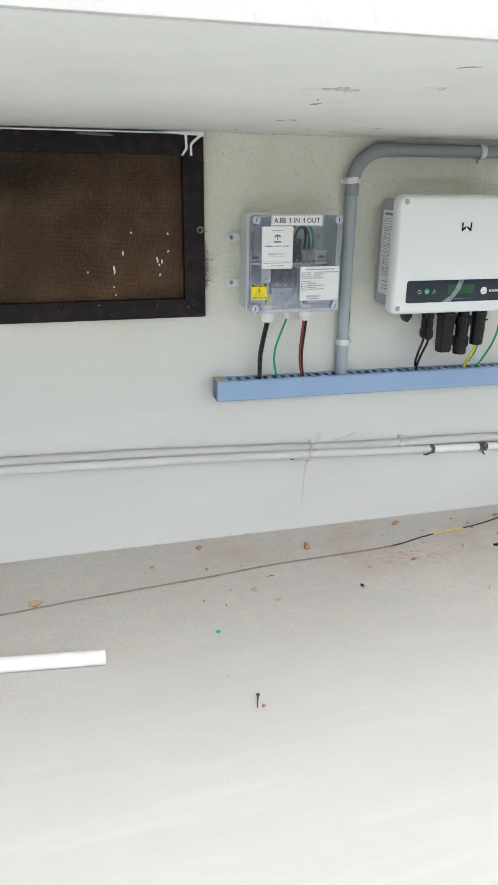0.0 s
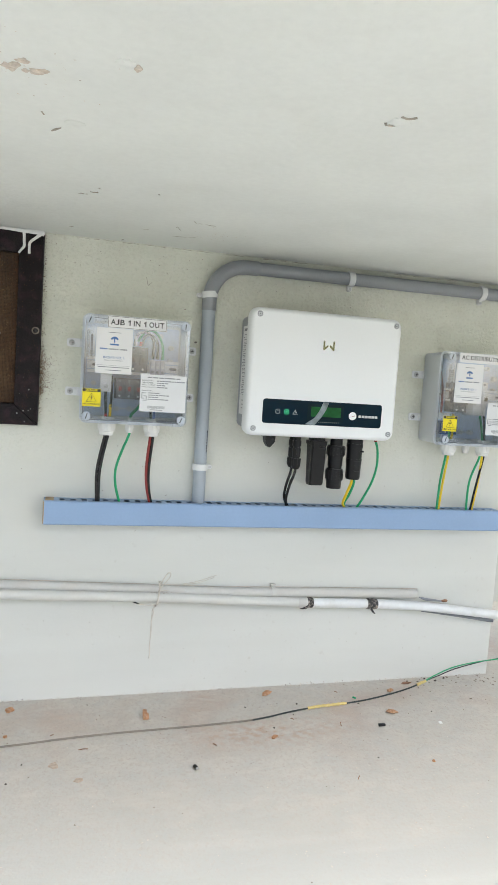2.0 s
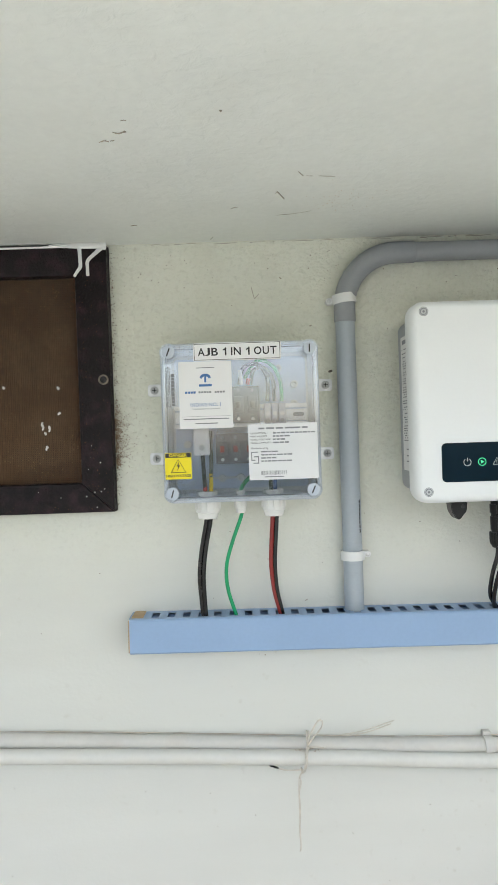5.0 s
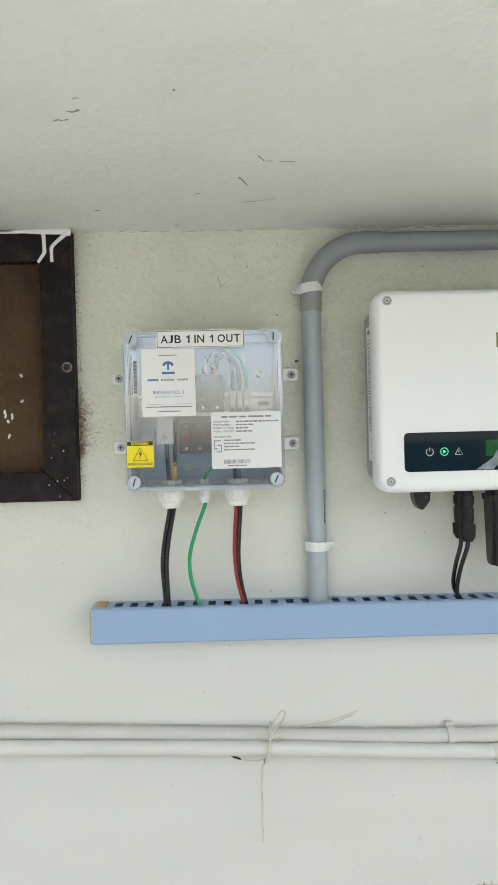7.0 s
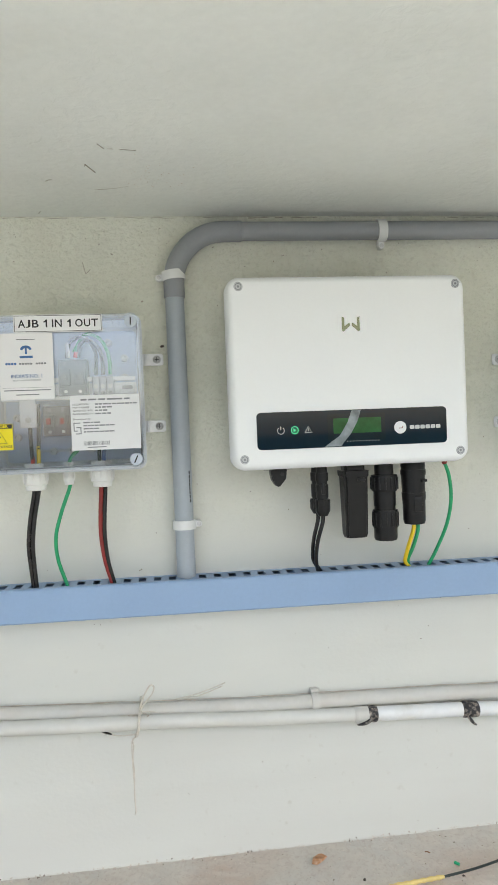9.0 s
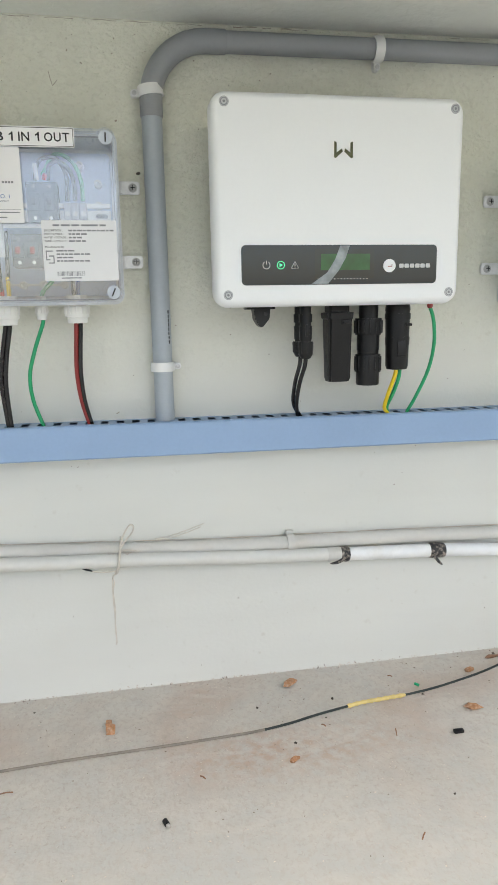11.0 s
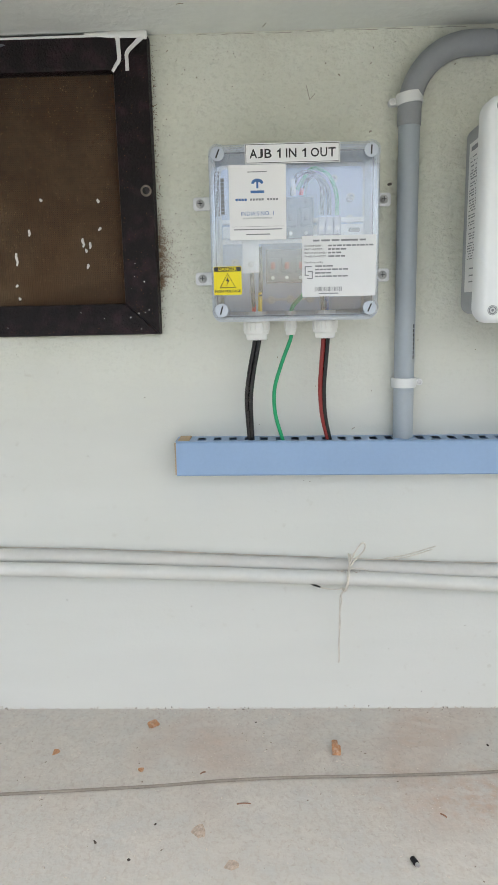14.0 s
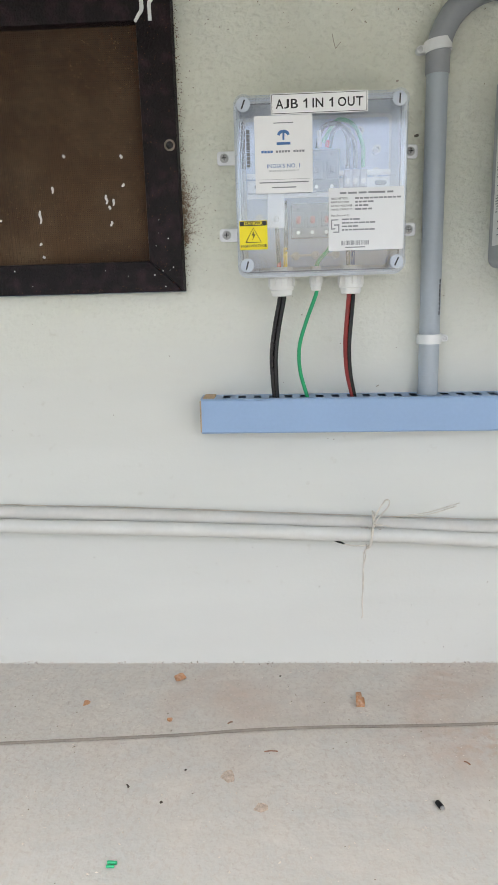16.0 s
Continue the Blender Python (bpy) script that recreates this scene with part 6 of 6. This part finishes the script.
def specks(name, count, pick, size, material, label, seed, flat=0.5):
    """Many loose grains joined in one mesh."""
    r = random.Random(seed)
    vs, fs = [], []
    for _ in range(count):
        (x, y, z), nrm = pick(r)
        s = size * r.uniform(0.4, 1.0) ** 1.5
        a = r.uniform(0, 6.3)
        st = r.uniform(1, 2.2)
        up = Vector(nrm)
        p = up.orthogonal().normalized()
        q = up.cross(p)
        e1 = (p * math.cos(a) + q * math.sin(a)) * s * st
        e2 = (q * math.cos(a) - p * math.sin(a)) * s
        c = Vector((x, y, z))
        k = len(vs)
        vs += [c - e1, c + e2, c + e1, c - e2, c + up * s * flat]
        fs += [(k, k + 1, k + 4), (k + 1, k + 2, k + 4), (k + 2, k + 3, k + 4), (k + 3, k, k + 4)]
    me = bpy.data.meshes.new(name)
    me.from_pydata([tuple(v) for v in vs], [], fs)
    me.materials.append(material)
    return tagged(new(name, me), label, name.replace("_", " "), "", "stuff")


UP, OUT = (0, 0, 1), (0, -1, 0)
specks("twine_stain", 90, lambda r: ((0.232 + r.gauss(0, 0.011), -0.0305 + r.gauss(0, 0.0015), 0.2425 + r.gauss(0, 0.0025)), (0, -0.5, 0.8)), 0.0012, SCRAPE, "reddish dust caught on the pipe under the twine", 51, 0.3)
specks("floor_grit", 240, lambda r: ((r.uniform(-0.9, 1.08), -abs(r.gauss(0, 0.22)) - 0.002, 0.0), UP), 0.0012, GRIT, "dark grit and crumbs scattered on the floor", 1, 1.0)
specks("pale_crumbs", 1900, lambda r: ((r.uniform(-0.9, 1.08), -abs(r.gauss(0, 0.30)) - 0.002, 0.0), UP), 0.0013, PALE_GRIT, "pale mortar crumbs scattered on the floor", 2, 1.0)
specks("seam_dust", 380, lambda r: ((r.uniform(-0.9, 1.08) + r.gauss(0, 0.02), -abs(r.gauss(0, 0.003)) - 0.0008, abs(r.gauss(0, 0.0020))), (0, -0.7, 0.7)), 0.0016, PALE_GRIT, "brownish dust caught where the wall meets the floor", 33, 0.8)
specks("skirting_dirt", 50, lambda r: ((r.choice((-0.30, -0.09, -0.07, 0.05, 0.30, 0.37, 0.60, 0.95, r.uniform(-0.8, 1.08))) + r.gauss(0, 0.025), -abs(r.gauss(0, 0.004)) - 0.0005, abs(r.gauss(0, 0.003))), (0, -0.7, 0.7)), 0.0014, GRIT, "dirt caught where the wall meets the floor", 3, 1.0)
specks("corner_litter", 60, lambda r: ((r.uniform(0.86, 1.2), -abs(r.gauss(0.03, 0.04)), 0.0), UP), 0.0032, GRIT, "dark leaf litter near the wall's end", 6, 0.6)


def mould_spot(r):
    z = r.choice((r.uniform(0.61, 0.99), r.gauss(0.728, 0.020), r.gauss(0.728, 0.020), r.gauss(0.698, 0.012), r.gauss(0.675, 0.006)))
    wide = 0.0035 if abs(z - 0.715) > 0.035 else 0.0095
    dx = abs(r.gauss(0, wide)) if r.random() < 0.9 else abs(r.gauss(0, 0.020))
    return (WX1 + dx + 0.0006, -0.0004, min(max(z, 0.61), 0.985)), OUT


specks("mould_clump", 260, lambda r: ((WX1 + 0.0006 + abs(r.gauss(0, 0.0025)), -0.0004, r.choice((r.gauss(0.725, 0.012), r.gauss(0.688, 0.010), r.uniform(0.62, 0.95)))), OUT), 0.0010, MOULD, "brown mould clumps at the edge of the window frame", 41, 0.25)
specks("wall_mould", 1800, mould_spot, 0.0007, MOULD, "brown mould specks beside the window frame", 4, 0.3)
specks("wall_speck", 320, lambda r: ((r.uniform(-0.6, 1.05), -0.0004, r.choice((r.uniform(0.02, 0.98), 0.98 - abs(r.gauss(0, 0.03))))), OUT), 0.0008, MOULD, "dark specks on the painted wall", 5, 0.3)


def pipe_dirt(r):
    x = r.uniform(-1.0, 0.86)
    k = float(np.interp(x, PIPE_X, PIPE_Z))
    return (x + r.gauss(0, 0.002), -0.0085 + r.gauss(0, 0.0015), k + 0.0108), (0, -0.3, 0.95)


specks("pipe_dirt", 90, pipe_dirt, 0.0011, FLAKE, "brown dirt lodged between the wall and the old pipe", 14, 0.6)
rp = random.Random(19)
b = bmesh.new()
x = -1.2
while x < 0.85:
    ln = rp.uniform(0.03, 0.16)
    k = max(4, int(ln / 0.02))
    q = [x + ln * i / (k - 1) for i in range(k)]
    tube(b, [(p, -0.0030, float(np.interp(p, PIPE_X, PIPE_Z)) + 0.0106 + rp.uniform(-0.0004, 0.0006)) for p in q], [0.0002] + [rp.uniform(0.0004, 0.0012) for _ in q[2:]] + [0.0002], 6, True, 3)
    x += ln * 0.9
solo("dust_ridge", b, DUSTY, "brownish dust settled along the top of the old pipe", "dust", "", "stuff")
b = bmesh.new()
q = [-1.6 + 0.012 * i for i in range(226)]
tube(b, [(p, -0.0004, 0.0002 + rp.uniform(-0.0004, 0.0004)) for p in q], [rp.uniform(0.0004, 0.0017) for _ in q], 6, True, 2)
solo("plaster_lip", b, WALL, "uneven lip of plaster where the wall meets the floor", "plaster", "", "structure")
specks("slab_stain", 70, lambda r: ((r.gauss(0.290, 0.022), r.gauss(-0.165, 0.028), CEIL - 0.0002), (0, 0, -1)), 0.0009, FLAKE, "faint brown stain specks under the slab", 23, 0.3)
specks("slab_stain", 30, lambda r: ((r.gauss(-0.02, 0.05), r.gauss(-0.765, 0.05), CEIL - 0.0002), (0, 0, -1)), 0.0009, FLAKE, "faint brown stain specks under the slab", 24, 0.3)
specks("mesh_rust", 900, lambda r: ((WX1 - 0.049 - abs(r.gauss(0, 0.006)), -0.0018, r.uniform(0.65, 0.95)) if r.random() < 0.5 else (r.uniform(-0.75, -0.085), -0.0018, 0.648 + abs(r.gauss(0, 0.007))), OUT), 0.0013, RUSTDUST, "rusty dirt caught at the edge of the fly screen", 15, 0.3)
specks("mesh_dark_grains", 2200, lambda r: ((r.uniform(-0.75, -0.085), -0.0019, 0.65 + 0.30 * r.random() ** 0.6), OUT), 0.0013, RUSTDUST, "dark grains on the fly screen, denser near the top", 18, 0.3)
specks("mesh_dust", 3000, lambda r: ((r.uniform(-0.75, -0.085), -0.0018, r.uniform(0.65, 0.95)), OUT), 0.0010, SCREEN_DUST, "pale brown dust grains caught in the fly screen", 17, 0.3)
specks("mesh_soot", 2200, lambda r: ((r.uniform(-0.75, -0.085), -0.0018, r.uniform(0.65, 0.95)), OUT), 0.0010, RUSTDUST, "dark dirt grains caught in the fly screen", 18, 0.3)
specks("frame_rust", 260, lambda r: ((r.uniform(-0.75, -0.04), -0.0185, 0.6045 + abs(r.gauss(0, 0.004))) if r.random() < 0.5 else (r.uniform(-0.08, -0.04), -0.0185, r.uniform(0.61, 0.97)), OUT), 0.0009, RUSTDUST, "rust specks on the brown window frame", 16, 0.3)


def scratches(name, rows, plane, material, label):
    b = bmesh.new()
    for pts, r in rows:
        q = [(x, -0.0002, z) for x, z in pts] if plane == "wall" else [(x, y, CEIL - 0.0002) for x, y in pts]
        tube(b, q, r, 5, True, 3)
    return solo(name, b, material, label, "mark", "", "stuff")


scratches("wall_scratch", [([(0.1745, 0.9290), (0.1770, 0.9180), (0.1790, 0.9110)], 0.0005), ([(0.179, 0.911), (0.186, 0.9185)], 0.0004), ([(0.2600, 0.8680), (0.2630, 0.8690)], 0.0012),
                           ([(0.2395, 0.4560), (0.2440, 0.4585)], 0.0008), ([(0.300, 0.104), (0.302, 0.101)], 0.0003)], "wall", SCUFF, "thin dark scratches and nicks on the wall")
scratches("wall_nick", [([(0.2860, 0.7985), (0.2895, 0.7995), (0.2920, 0.7990)], [0.0012, 0.0022, 0.0008])], "wall", CRACK, "small dark nick in the wall beside the box")
rj = random.Random(31)
rows, x = [], -0.02
while x < 1.08:
    ln = rj.uniform(0.006, 0.045)
    if rj.random() < 0.62:
        k = max(3, int(ln / 0.006))
        near = 0.38 < x < 0.62
        rows.append(([(x + ln * i / (k - 1), 0.9958 + rj.uniform(-0.0009, 0.0006)) for i in range(k)], [rj.uniform(0.0001, 0.0012 if near else 0.0005) for _ in range(k)]))
    x += ln + rj.uniform(0.0, 0.02)
scratches("wall_crack", rows, "wall", SCUFF, "broken dark hairline joint between wall and slab")
scratches("slab_scratch", [([(0.2055, -0.203), (0.2105, -0.190), (0.2150, -0.178)], 0.0008), ([(0.206, -0.202), (0.204, -0.197)], 0.0005), ([(0.226, -0.262), (0.229, -0.256), (0.232, -0.250)], [0.0006, 0.0004, 0.0008]), ([(0.236, -0.249), (0.243, -0.2485)], [0.0002, 0.0003]), ([(0.250, -0.248), (0.260, -0.2465), (0.269, -0.245)], [0.0002, 0.0006, 0.0002]), ([(0.208, -0.116), (0.220, -0.1185), (0.232, -0.121), (0.254, -0.130)], [0.0001, 0.0004, 0.0002, 0.0001]),
                           ([(0.0417, -0.3701), (0.0467, -0.3677), (0.0507, -0.3695), (0.0538, -0.3718)], [0.0004, 0.0010, 0.0009, 0.0015]), ([(0.0242, -0.3490), (0.0297, -0.3529), (0.0341, -0.3504)], [0.0003, 0.0009, 0.0004]), ([(0.0358, -0.3518), (0.0399, -0.3527)], 0.0006), ([(0.0529, -0.3922), (0.0560, -0.3939), (0.0583, -0.3926)], [0.0002, 0.0005, 0.0002]), ([(0.1440, -0.4070), (0.1449, -0.4060), (0.1458, -0.4063)], [0.0008, 0.0013, 0.0007]), ([(0.0118, -0.0900), (0.0165, -0.0928), (0.0208, -0.0916)], [0.0003, 0.0010, 0.0004]), ([(0.1488, -0.1462), (0.1536, -0.1513), (0.1582, -0.1520)], [0.0002, 0.0005, 0.0002]), ([(0.1165, -0.0168), (0.1208, -0.0280)], 0.0005)], "slab", SCUFF, "dark nicks and hairline scratches in the slab's paint")
scratches("slab_nick", [([(0.338, -0.824), (0.346, -0.822), (0.353, -0.828)], 0.0016), ([(0.330, -0.803), (0.333, -0.798)], 0.0016), ([(-0.010, -0.619), (-0.005, -0.627), (0.001, -0.634)], [0.0008, 0.0017, 0.0006]), ([(-0.019, -0.676), (-0.017, -0.668)], 0.0010), ([(0.010, -0.956), (0.018, -0.967), (0.028, -0.969)], [0.0004, 0.0007, 0.0003])], "slab", SCUFF, "dark nicks in the slab's paint near its outer edge")


def flakes(name, rows, material, label):
    r = random.Random(9)
    b = bmesh.new()
    for cx, cy, rx, ry in rows:
        k = 14
        pts = [(cx + rx * math.cos(2 * math.pi * i / k) * r.uniform(0.6, 1.15), cy + ry * math.sin(2 * math.pi * i / k) * r.uniform(0.6, 1.15)) for i in range(k)]
        loft(b, [[(x, y, CEIL + 0.0006) for x, y in pts], [(x, y, CEIL - 0.0005) for x, y in pts], [(cx + (x - cx) * 0.8, cy + (y - cy) * 0.8, CEIL - 0.0012) for x, y in pts]])
    return solo(name, b, material, label, "mark", "", "stuff")


flakes("peeled_paint", [(-0.030, -0.775, 0.004, 0.004), (-0.044, -0.778, 0.008, 0.010), (-0.038, -0.785, 0.005, 0.006), (-0.021, -0.776, 0.009, 0.008), (-0.013, -0.781, 0.005, 0.005), (-0.032, -0.795, 0.007, 0.006), (0.071, -0.822, 0.004, 0.008), (0.338, -0.800, 0.006, 0.005)], PEEL, "brown stained peeled patches under the slab")
flakes("loose_paint", [(-0.060, -0.765, 0.010, 0.012), (0.060, -0.828, 0.010, 0.010), (0.018, -0.655, 0.012, 0.010), (0.342, -0.808, 0.016, 0.014)], SLAB, "raised flakes of paint under the slab")

# ---- the plan's units to metres ----
for ob in list(scene.objects):
    if ob.parent is None and ob.type in {"MESH", "EMPTY"}:
        ob.matrix_basis = Matrix.Scale(PLAN, 4) @ ob.matrix_basis
